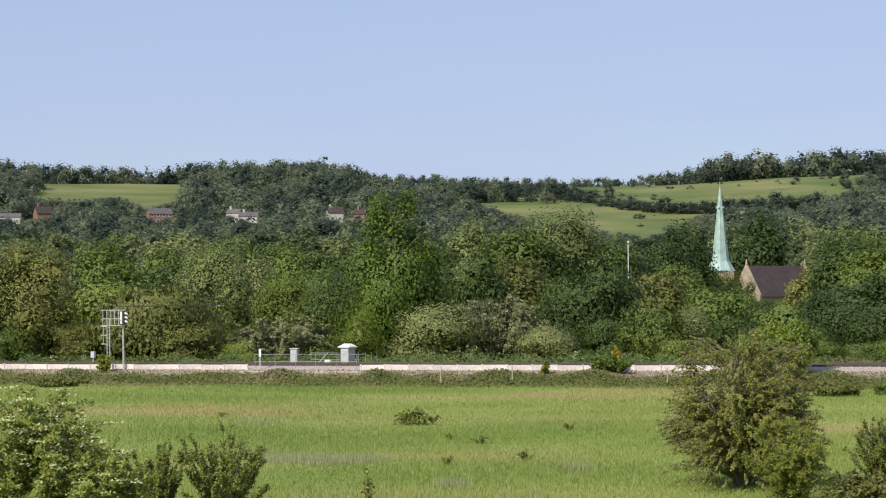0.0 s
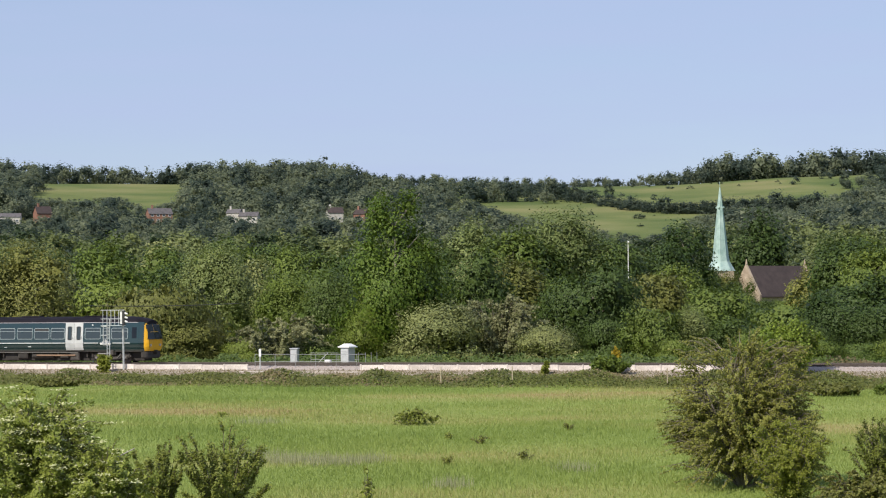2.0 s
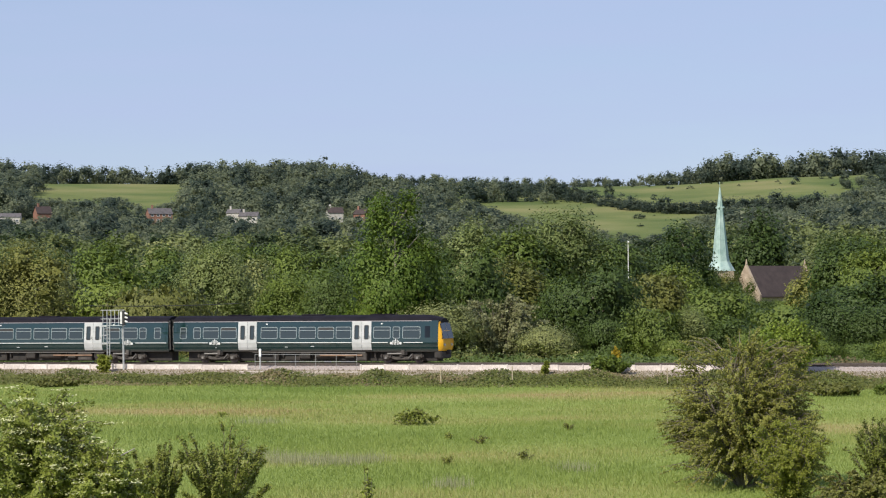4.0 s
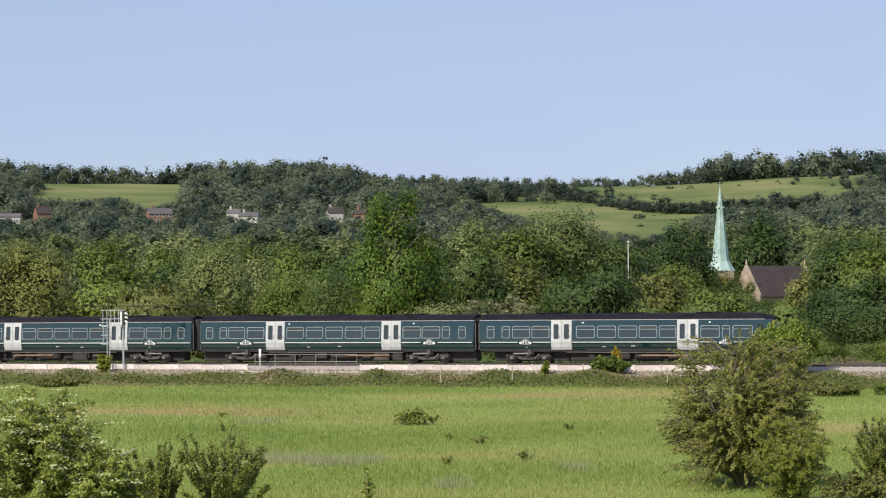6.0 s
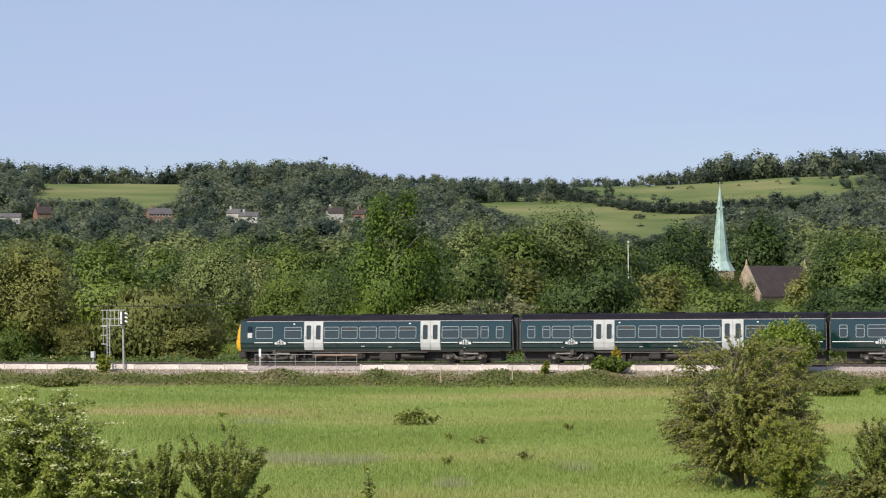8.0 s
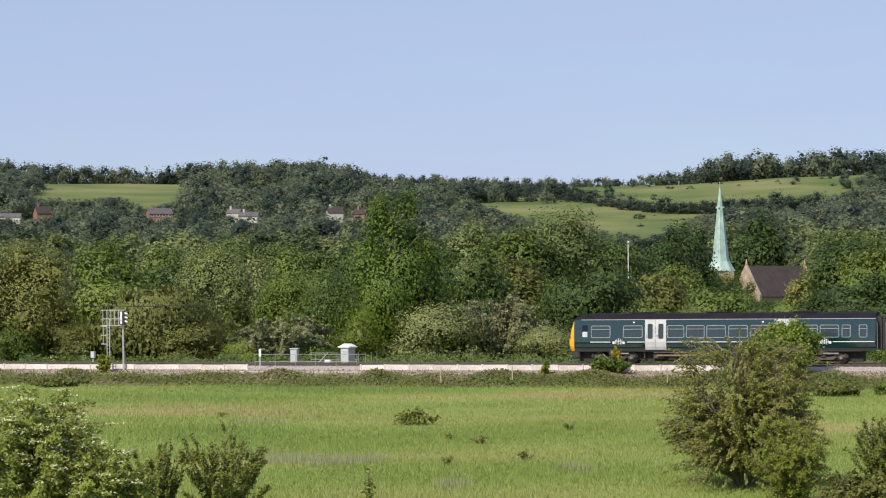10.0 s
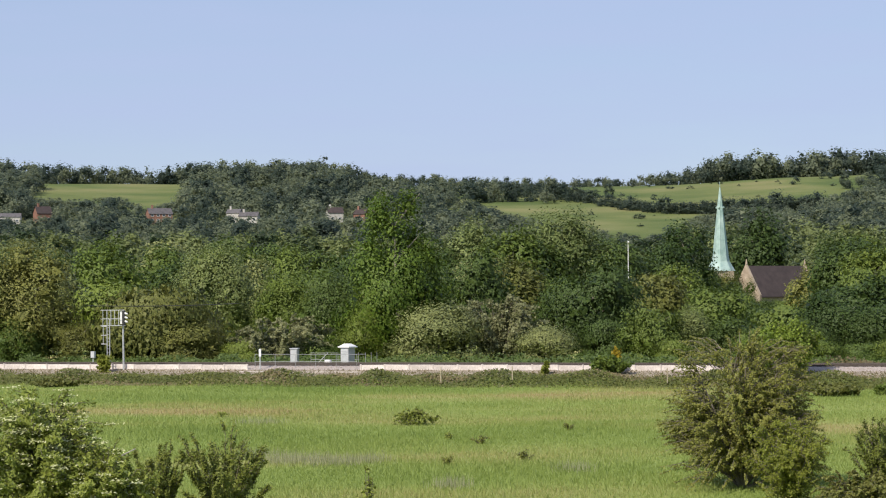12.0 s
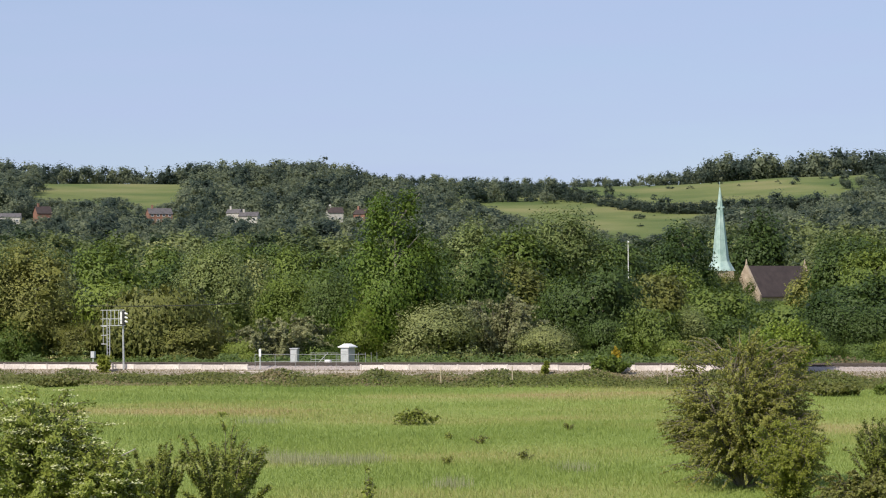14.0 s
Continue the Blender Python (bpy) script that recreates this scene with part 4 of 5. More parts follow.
def motions():
    for car, off, turn in ((CAR_FRONT, 23.85, 0), (CAR_MID, 0.0, 0), (CAR_REAR, -24.2, 180)):
        walk(car, [(i * 0.5, TRACK @ pose(run(i * 0.5) + off, 0, RAIL_Z, 0, 0, turn)) for i in range(29)])
    # the breeze leans the nearest shrubs over little by little
    breeze = ((0, 0.0), (1, -0.15), (2, 0.05), (3, 0.2), (5, 0.3), (6.5, 0.45), (8, 0.55), (9.5, 0.7), (11, 0.8), (12.5, 0.95), (14, 1.0))
    for bush, lean in ((ELDER, 0.9), (ELDER_LOW, 0.7), (SHOOTS, 0.9), (THORN, 1.1), (SAPLING, 1.6)):
        home = bush.matrix_basis.copy()
        walk(bush, [(t, home @ pose(0, 0, 0, 0, k * lean, 0)) for t, k in breeze])
    steps = [i / FPS for i in range(14 * FPS + 1)]
    for wheels, way in ((wheels_front, 1), (wheels_mid, 1), (wheels_rear, -1)):
        for w, x in wheels:
            walk(w, [(t, pose(x, 0, 0.42) @ Matrix.Rotation(way * (run(t) % 2.63894) / 0.42, 4, "Y")) for t in steps])


# ---- church, mast and houses ----
def wall_block(w, d, z0, z1):
    return boxed(-w / 2, w / 2, -d / 2, d / 2, z0, z1)


def gable_roof(length, half, z_eave, z_ridge, over=0.3, thick=0.25):
    """Two slopes of a roof along x."""
    bm = bmesh.new()
    k = (z_ridge - z_eave) / half
    for s in (-1, 1):
        a = [(s * (half + over), z_eave - over * k), (0, z_ridge), (0, z_ridge + thick), (s * (half + over), z_eave - over * k + thick)]
        rows = [[bm.verts.new((x, y, z)) for y, z in a] for x in (-length / 2, length / 2)]
        for i in range(4):
            j = (i + 1) % 4
            bm.faces.new((rows[0][i], rows[0][j], rows[1][j], rows[1][i]))
        bm.faces.new(rows[0])
        bm.faces.new(rows[1][::-1])
    bmesh.ops.recalc_face_normals(bm, faces=bm.faces)
    return bm


def gable_wall(x0, x1, half, z0, z_eave, z_ridge):
    bm = bmesh.new()
    pts = [(-half, z0), (half, z0), (half, z_eave), (0, z_ridge), (-half, z_eave)]
    rows = [[bm.verts.new((x, y, z)) for y, z in pts] for x in (x0, x1)]
    for i in range(5):
        j = (i + 1) % 5
        bm.faces.new((rows[0][i], rows[0][j], rows[1][j], rows[1][i]))
    bm.faces.new(rows[0])
    bm.faces.new(rows[1][::-1])
    bmesh.ops.recalc_face_normals(bm, faces=bm.faces)
    return bm


def make_church():
    c = thing("church", "stone village church with a green copper spire and brown tiled roof", "church")
    c.matrix_world = pose(66.0, 520, 0)
    part("tower", wall_block(5.6, 5.6, -0.5, 12.3), STONE, c, "pale stone tower")
    bm = bmesh.new()                            # broached spire: square foot, eight faces, fine tip
    secs = []
    for z, r, sq in ((12.35, 3.2, 1.0), (13.0, 2.85, 0.9), (14.6, 2.05, 0.3), (16.4, 1.74, 0.0), (27.6, 0.6, 0.0), (32.2, 0.1, 0.0)):
        pts = []
        for i in range(8):
            a = radians(22.5 + 45 * i + 14)
            k = 1 / max(abs(math.cos(a - radians(14))), abs(math.sin(a - radians(14))))
            rr = r * (1 - sq) * 1.04 + r * sq * k
            pts.append((rr * math.cos(a), rr * math.sin(a), z))
        secs.append([bm.verts.new(p) for p in pts])
    for a, b in zip(secs, secs[1:]):
        for i in range(8):
            bm.faces.new((a[i], a[(i + 1) % 8], b[(i + 1) % 8], b[i]))
    bm.faces.new(secs[0])
    bm.faces.new(secs[-1])
    bmesh.ops.recalc_face_normals(bm, faces=bm.faces)
    sp = part("spire", bm, COPPER, c, "verdigris copper spire")
    bm = bmesh.new()                            # standing seams on the edges
    for i in range(8):
        for a, b in zip(secs_pts(), secs_pts()[1:]):
            rod(bm, ring_point(a, i), ring_point(b, i), 0.07, 0.05, 5)
    part("seams", bm, COPPER, sp)
    bm = bmesh.new()
    for i in range(4):
        a = radians(59 + 90 * i)
        rod(bm, (math.cos(a) * 0.45, math.sin(a) * 0.45, 27.3), (math.cos(a) * 1.05, math.sin(a) * 1.05, 27.5), 0.28, 0.22, 5)
    part("lucarne", bm, COPPER, sp)
    part("finial", rodded((0, 0, 32.0), (0, 0, 33.6), 0.06), COPPER, sp)
    n = thing("church_nave", "church nave with brown tiled roof, stone gables and finials", "church")
    n.matrix_world = pose(79.9, 525.1, 0, 0, 0, 37)
    L = 20.4
    part("wall", boxed(-L / 2 + 0.4, L / 2 - 0.4, -4.3, 4.3, -0.5, 6.4), STONE, n)
    part("roof", gable_roof(L - 1.0, 4.5, 6.4, 13.3), TILE, n, "dark brown tiled roof")
    for x in (-L / 2, L / 2 - 0.6):
        g = part("gable", gable_wall(x, x + 0.6, 4.6, -0.5, 6.6, 14.0), STONE, n, "pale stone gable")
        part("finial", rodded((x + 0.3, 0, 13.9), (x + 0.3, 0, 15.1), 0.28, 0.08, 6), STONE, g)


def secs_pts():
    return ((16.4, 1.81), (27.6, 0.63), (32.2, 0.1))


def ring_point(s, i):
    a = radians(22.5 + 45 * i + 14)
    return (s[1] * math.cos(a), s[1] * math.sin(a), s[0])


make_church()
mast = tagged(part("lamp_mast", rod(rodded((0, 0, 0), (0, 0, 13.9), 0.09, 0.06, 8), (0, 0, 13.7), (0, -0.5, 13.9), 0.12), DIRT), "tall slim white mast among the trees", "mast")
mast.matrix_world = pose(25.4, 300, 0)


def house(x, y, w, d, wall_h, ridge, turn, wall, roof, label, chimney=True):
    z = float(ground_z(x, y))
    h = thing("house", label, "house", "houses on the hillside")
    h.matrix_world = pose(x, y, z, 0, 0, turn)
    part("wall", gable_wall(-w / 2, w / 2, d / 2, -3, wall_h, ridge), wall, h)
    r = part("roof", gable_roof(w + 0.6, d / 2, wall_h + 0.05, ridge + 0.05), roof, h)
    if chimney:
        part("chimney", boxed(-w * 0.3 - 0.5, -w * 0.3 + 0.5, -0.5, 0.5, ridge - 1, ridge + 1.8), wall, r)
    n = max(2, int(w // 3))
    for lv in (1.0, 3.6):
        if lv + 1.3 < wall_h:
            for i in range(n):
                a = -w / 2 + (i + 0.5) * w / n
                o = part("window", boxed(a - 0.75, a + 0.75, -d / 2 - 0.08, -d / 2 + 0.05, lv, lv + 1.3), WHITE, h)
                part("pane", boxed(a - 0.6, a + 0.6, -d / 2 - 0.1, -d / 2 - 0.084, lv + 0.12, lv + 1.18), GLASS, o)
    return h


# ---- trees and bushes behind the railway ----
tree("tree", "olive", -38.0, 203.0, 12.1, 10.5, "tree", "olive-green willow beside the railway")
tree("bush", "olive", -42.5, 202.0, 11.3, 9.4, "bush", "olive-green willow beside the railway")
tree("bush", "olive", -33.5, 200.0, 5.0, 4.7, "bush", "olive-green willow beside the railway")
tree("fine", "olive", -26.7, 203.0, 8.1, 14.2, "bush", "olive-green willow beside the railway")
tree("bush", "olive", -23.3, 199.0, 5.2, 7.7, "bush", "olive-green willow beside the railway")
tree("bush", "bright", -11.5, 199.0, 3.3, 6.2, "bush", "fresh bright green broadleaf tree")
tree("bush", "bright", -18.2, 199.0, 2.8, 5.7, "bush", "fresh bright green broadleaf tree")
tree("tree", "silver", -23.9, 232.0, 12.3, 10.2, "tree", "tree with pale silvery-green leaves")
tree("tree", "bright", -15.4, 226.0, 9.8, 8.8, "tree", "fresh bright green broadleaf tree")
tree("tall", "fresh", -4.5, 206.0, 16.5, 12.0, "tree", "tall fresh green tree standing above the railway")
tree("tree", "fresh", -2.1, 207.0, 11.9, 5.9, "tree", "tall fresh green tree standing above the railway")
tree("bush", "fresh", -6.8, 204.0, 6.8, 5.8, "bush", "tall fresh green tree standing above the railway")
tree("tree", "dark", -11.1, 222.0, 9.2, 8.0, "tree", "dark green broadleaf tree in the valley wood")
tree("bush", "mid", -7.3, 204.0, 5.8, 6.3, "bush", "mid-green broadleaf tree in the valley wood")
tree("fine", "sallow", -0.5, 199.0, 6.2, 9.8, "bush", "pale grey-green sallow bush beside the railway")
tree("bush", "dark", 7.8, 206.0, 4.6, 6.4, "bush", "dark green broadleaf tree in the valley wood")
tree("tree", "dark", 2.9, 240.0, 11.8, 11.8, "tree", "dark green broadleaf tree in the valley wood")
tree("fine", "sallow", 9.2, 196.0, 4.1, 6.6, "bush", "pale grey-green sallow bush beside the railway")
tree("tree", "dark", 14.6, 212.0, 10.2, 12.1, "tree", "dark green broadleaf tree in the valley wood")
tree("bush", "mid", 19.2, 200.0, 6.3, 7.8, "bush", "mid-green broadleaf tree in the valley wood")
tree("bush", "dark", 15.6, 204.0, 4.5, 7.9, "bush", "dark green broadleaf tree in the valley wood")
tree("bush", "silver", 23.0, 202.0, 5.6, 4.6, "bush", "tree with pale silvery-green leaves")
tree("bush", "dark", 26.7, 200.0, 4.5, 7.2, "bush", "dark green broadleaf tree in the valley wood")
tree("bush", "mid", 28.8, 197.0, 3.7, 7.1, "bush", "mid-green broadleaf tree in the valley wood")
tree("tree", "dark", 37.4, 208.0, 6.7, 10.7, "tree", "dark green broadleaf tree in the valley wood")
tree("bush", "dark", 40.9, 204.0, 5.9, 9.0, "bush", "dark green broadleaf tree in the valley wood")
tree("bush", "dark", 32.9, 200.0, 4.4, 6.2, "bush", "dark green broadleaf tree in the valley wood")
tree("bush", "mid", 20.5, 195.0, 2.6, 4.5, "bush", "mid-green broadleaf tree in the valley wood")
tree("bush", "mid", 33.7, 196.0, 2.4, 5.6, "bush", "mid-green broadleaf tree in the valley wood")
tree("bush", "mid", 37.5, 197.0, 2.1, 6.1, "bush", "mid-green broadleaf tree in the valley wood")
tree("bush", "mid", 40.6, 196.0, 2.4, 5.6, "bush", "mid-green broadleaf tree in the valley wood")
tree("bush", "dark", 31.5, 198.0, 2.9, 5.1, "bush", "dark green broadleaf tree in the valley wood")
tree("bush", "bright", -39.0, 200.0, 5.0, 6.2, "bush", "fresh bright green broadleaf tree")
tree("bush", "mid", -31.0, 202.0, 4.2, 4.2, "bush", "mid-green broadleaf tree in the valley wood")
tree("tree", "silver", 17.6, 330.0, 19.6, 16.2, "tree", "tall grey-green tree in the valley wood")
tree("back", "mid", 10.0, 320.0, 16.5, 12.4, "tree", "mid-green broadleaf tree in the valley wood")
tree("back", "silver", 5.0, 420.0, 21.9, 13.0, "tree", "tree with pale silvery-green leaves")
tree("back", "dark", 26.1, 330.0, 15.0, 11.1, "tree", "dark green broadleaf tree in the valley wood")
tree("back", "dark", 52.0, 470.0, 24.9, 13.4, "tree", "dark green broadleaf tree in the valley wood")
tree("back", "dark", 80.5, 560.0, 29.1, 18.1, "tree", "dark green broadleaf tree in the valley wood")
tree("back", "dark", 35.8, 350.0, 15.0, 10.9, "tree", "dark green broadleaf tree in the valley wood")
tree("back", "dark", 74.0, 400.0, 16.9, 15.5, "tree", "dark green broadleaf tree in the valley wood")
tree("back", "olive", 72.9, 430.0, 11.1, 12.2, "tree", "olive-green willow beside the railway")
tree("back", "mid", 63.6, 330.0, 10.8, 12.8, "tree", "mid-green broadleaf tree in the valley wood")
tree("back", "mid", 32.2, 300.0, 10.6, 8.5, "tree", "mid-green broadleaf tree in the valley wood")
tree("back", "mid", 56.4, 360.0, 4.8, 11.2, "tree", "mid-green broadleaf tree in the valley wood")
tree("back", "dark", 44.0, 330.0, 5.0, 10.2, "tree", "dark green broadleaf tree in the valley wood")
tree("back", "mid", 78.9, 480.0, 8.6, 8.7, "tree", "mid-green broadleaf tree in the valley wood")
tree("back", "mid", 60.9, 500.0, 12.8, 7.8, "tree", "mid-green broadleaf tree in the valley wood")
tree("back", "dark", 100.0, 560.0, 24.8, 13.0, "tree", "dark green broadleaf tree in the valley wood")
tree("bush", "mid", 63.9, 470.0, 8.7, 8.5, "bush", "mid-green broadleaf tree in the valley wood")
tree("back", "mid", 58.4, 480.0, 11.0, 6.8, "tree", "mid-green broadleaf tree in the valley wood")
tree("back", "olive", 66.7, 500.0, 11.8, 5.2, "tree", "olive-green willow beside the railway")
tree("back", "olive", 64.0, 507.0, 13.4, 7.5, "tree", "thin olive-green tree before the church tower")
tree("bush", "mid", 70.9, 506.0, 11.6, 5.0, "bush", "mid-green broadleaf tree in the valley wood")
tree("bush", "mid", 73.9, 505.0, 6.1, 7.8, "bush", "mid-green broadleaf tree in the valley wood")
tree("bush", "mid", 80.5, 506.0, 6.0, 9.2, "bush", "mid-green broadleaf tree in the valley wood")
tree("bush", "dark", 67.8, 468.0, 5.9, 9.7, "bush", "dark green broadleaf tree in the valley wood")
tree("bush", "mid", 73.8, 475.0, 5.8, 11.0, "bush", "mid-green broadleaf tree in the valley wood")
tree("back", "olive", 86.0, 500.0, 15.1, 10.3, "tree", "olive-green willow beside the railway")
tree("back", "mid", 62.8, 480.0, 9.4, 8.7, "tree", "mid-green broadleaf tree in the valley wood")
tree("back", "mid", -54.7, 261.3, 10.0, 12.4, "tree", "mid-green broadleaf tree in the valley wood")
tree("back", "sallow", -46.8, 263.3, 9.8, 10.9, "tree", "pale grey-green sallow bush beside the railway")
tree("back", "bright", -39.5, 261.4, 9.3, 12.2, "tree", "fresh bright green broadleaf tree")
tree("back", "dark", -32.5, 273.2, 11.3, 10.1, "tree", "dark green broadleaf tree in the valley wood")
tree("back", "sallow", -24.1, 268.8, 11.5, 9.7, "tree", "pale grey-green sallow bush beside the railway")
tree("back", "mid", -14.9, 256.0, 10.3, 11.9, "tree", "mid-green broadleaf tree in the valley wood")
tree("back", "olive", -7.2, 273.0, 7.8, 12.2, "tree", "olive-green willow beside the railway")
tree("back", "olive", 0.7, 252.4, 8.0, 12.2, "tree", "olive-green willow beside the railway")
tree("back", "olive", 8.7, 274.2, 11.3, 10.4, "tree", "olive-green willow beside the railway")
tree("back", "mid", 16.6, 270.7, 9.2, 11.1, "tree", "mid-green broadleaf tree in the valley wood")
tree("back", "olive", 25.3, 272.6, 9.5, 11.7, "tree", "olive-green willow beside the railway")
tree("back", "mid", 33.2, 264.8, 7.7, 10.3, "tree", "mid-green broadleaf tree in the valley wood")
tree("back", "mid", 43.2, 272.6, 4.8, 13.2, "tree", "mid-green broadleaf tree in the valley wood")
tree("back", "dark", 52.1, 274.8, 8.7, 12.0, "tree", "dark green broadleaf tree in the valley wood")
tree("back", "dark", -66.8, 316.4, 13.7, 13.7, "tree", "dark green broadleaf tree in the valley wood")
tree("back", "dark", -59.2, 327.6, 14.2, 10.3, "tree", "dark green broadleaf tree in the valley wood")
tree("back", "bright", -48.6, 315.0, 14.9, 12.2, "tree", "fresh bright green broadleaf tree")
tree("back", "mid", -43.3, 346.5, 14.8, 12.9, "tree", "mid-green broadleaf tree in the valley wood")
tree("back", "bright", -34.4, 344.8, 15.7, 13.0, "tree", "fresh bright green broadleaf tree")
tree("back", "mid", -21.3, 314.9, 14.0, 10.4, "tree", "mid-green broadleaf tree in the valley wood")
tree("back", "dark", -11.9, 326.0, 13.3, 13.7, "tree", "dark green broadleaf tree in the valley wood")
tree("back", "dark", -3.3, 336.0, 12.6, 14.0, "tree", "dark green broadleaf tree in the valley wood")
tree("back", "sallow", 4.3, 327.7, 11.4, 12.3, "tree", "pale grey-green sallow bush beside the railway")
tree("back", "mid", 13.7, 322.0, 14.1, 11.8, "tree", "mid-green broadleaf tree in the valley wood")
tree("back", "sallow", 22.5, 332.6, 13.9, 12.1, "tree", "pale grey-green sallow bush beside the railway")
tree("back", "dark", 29.9, 334.4, 12.7, 11.0, "tree", "dark green broadleaf tree in the valley wood")
tree("back", "mid", 37.1, 322.7, 8.0, 12.5, "tree", "mid-green broadleaf tree in the valley wood")
tree("back", "dark", 46.2, 325.7, 4.6, 10.2, "tree", "dark green broadleaf tree in the valley wood")
tree("back", "mid", 55.5, 325.5, 4.5, 11.4, "tree", "mid-green broadleaf tree in the valley wood")
tree("back", "mid", 66.4, 339.5, 13.5, 11.7, "tree", "mid-green broadleaf tree in the valley wood")
tree("back", "dark", -82.5, 412.0, 15.3, 14.5, "tree", "dark green broadleaf tree in the valley wood")
tree("back", "dark", -76.6, 427.5, 16.4, 13.2, "tree", "dark green broadleaf tree in the valley wood")
tree("back", "bright", -63.6, 413.0, 19.5, 12.7, "tree", "fresh bright green broadleaf tree")
tree("back", "sallow", -51.1, 402.4, 17.4, 15.1, "tree", "pale grey-green sallow bush beside the railway")
tree("back", "bright", -41.2, 408.5, 18.6, 13.1, "tree", "fresh bright green broadleaf tree")
tree("back", "dark", -35.1, 434.1, 17.6, 13.3, "tree", "dark green broadleaf tree in the valley wood")
tree("back", "mid", -24.0, 426.0, 15.6, 15.3, "tree", "mid-green broadleaf tree in the valley wood")
tree("back", "dark", -12.5, 420.8, 17.0, 13.4, "tree", "dark green broadleaf tree in the valley wood")
tree("back", "dark", -1.1, 416.6, 16.1, 13.2, "tree", "dark green broadleaf tree in the valley wood")
tree("back", "dark", 8.5, 419.0, 14.9, 12.4, "tree", "dark green broadleaf tree in the valley wood")
tree("back", "bright", 20.8, 438.9, 16.8, 14.0, "tree", "fresh bright green broadleaf tree")
tree("back", "dark", 32.4, 430.6, 18.6, 13.9, "tree", "dark green broadleaf tree in the valley wood")
tree("back", "mid", 41.4, 408.6, 14.2, 12.7, "tree", "mid-green broadleaf tree in the valley wood")
tree("back", "mid", 49.5, 409.3, 8.4, 11.7, "tree", "mid-green broadleaf tree in the valley wood")
tree("back", "mid", 61.3, 436.7, 4.0, 16.3, "tree", "mid-green broadleaf tree in the valley wood")
tree("back", "mid", 67.8, 404.1, 4.1, 13.1, "tree", "mid-green broadleaf tree in the valley wood")
tree("back", "mid", 79.8, 416.4, 17.6, 13.7, "tree", "mid-green broadleaf tree in the valley wood")


# ---- houses on the hillside ----
HOUSES = [(-150.5, 1160, 12.5, 8, 5.0, 8.0, 22, BRICK, SLATE, "red brick house with a grey slate roof and white windows"),
          (-110.0, 1156, 7, 7, 4.8, 6.8, -12, RENDERW, SLATE, "pale rendered house with a grey roof"),
          (-101.5, 1148, 10, 7, 3.4, 5.6, -8, RENDERW, SLATE, "low pale house with a brownish roof"),
          (-57.0, 1152, 8, 7, 4.6, 7.4, 15, RENDERW, TILE, "white house with a red tiled roof and white chimney"),
          (-43.0, 1165, 7, 6, 4.2, 6.8, -30, BRICK, TILE, "small red brick house among trees"),
          (-228.0, 1140, 16, 7, 3.6, 5.4, 4, RENDERW, SLATE, "long low house with a grey roof"),
          (-212.0, 1158, 8, 7, 4.6, 8.2, 30, BRICK, TILE, "tall brown brick house with a steep roof")]
for spec in HOUSES:
    house(*spec)

# ---- woods on the downs ----
FIELDS = [[(-284, 1560), (-178, 1560), (-158, 1330), (-201, 1335), (-248, 1335), (-264, 1420)],
          [(30, 1508), (163, 1512), (345, 1530), (335, 1495), (285, 1450), (240, 1340), (205, 1225), (160, 1222), (130, 1248), (115, 1280), (78, 1412), (38, 1478)],
          [(18, 1330), (40, 1352), (61, 1350), (91, 1322), (112, 1235), (124, 1215), (128, 1060), (98, 1090), (66, 1140), (34, 1262)]]


# upper limit of the woods by bearing: camera sight-line slopes that keep fields visible
SIGHT_A = [-0.19, -0.187, -0.164, -0.148, -0.135, -0.122, -0.117, -0.115, 0.012, 0.0145, 0.03, 0.0455, 0.066, 0.087, 0.1036, 0.105, 0.133, 0.159, 0.185, 0.203]
SIGHT_E = [0.09, 0.049, 0.0475, 0.0495, 0.043, 0.047, 0.052, 0.09, 0.09, 0.0445, 0.040, 0.0365, 0.033, 0.0293, 0.0293, 0.034, 0.0425, 0.0420, 0.0485, 0.053]


def inside(x, y, poly):
    odd = False
    for (ax, ay), (bx, by) in zip(poly, poly[1:] + poly[:1]):
        if (ay > y) != (by > y) and x < (bx - ax) * (y - ay) / (by - ay) + ax:
            odd = not odd
    return odd


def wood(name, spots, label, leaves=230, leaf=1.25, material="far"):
    """A far wood as one mesh: each spot (x, y, height, width, tint) is a crown of loose clumps."""
    rng = np.random.default_rng(21)
    kinds = []
    for i in range(7):
        form = ("round", "dome", "round", "dome", "round", "dome", "tall")[i]
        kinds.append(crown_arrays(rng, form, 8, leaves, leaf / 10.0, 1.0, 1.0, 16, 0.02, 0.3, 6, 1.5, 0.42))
    V, N, tints = [], [], []
    for x, y, h, w, tint in spots:
        k = 6 if rng.uniform() < 0.06 else int(rng.integers(0, 6))
        tri, nor = kinds[k]
        a = rng.uniform(0, 6.283)
        m = np.array([[math.cos(a), -math.sin(a), 0], [math.sin(a), math.cos(a), 0], [0, 0, 1]])
        V.append(tri @ m.T * np.array([w, w, h]) + np.array([x, y, float(ground_z(x, y)) - 0.12 * h]))
        N.append(nor @ m.T)
        tints.append(np.full(len(tri) // 3, tint))
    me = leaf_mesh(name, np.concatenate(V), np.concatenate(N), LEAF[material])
    t = me.attributes.new("tint", "FLOAT", "FACE")
    t.data.foreach_set("value", np.concatenate(tints).astype(np.float32))
    return tagged(new(name, me), label, "woodland", kind="stuff")


def h_near(px, py):
    """The house nearest to a spot."""
    return min(HOUSES, key=lambda h: abs(px - h[0]) + abs(py - h[1]))


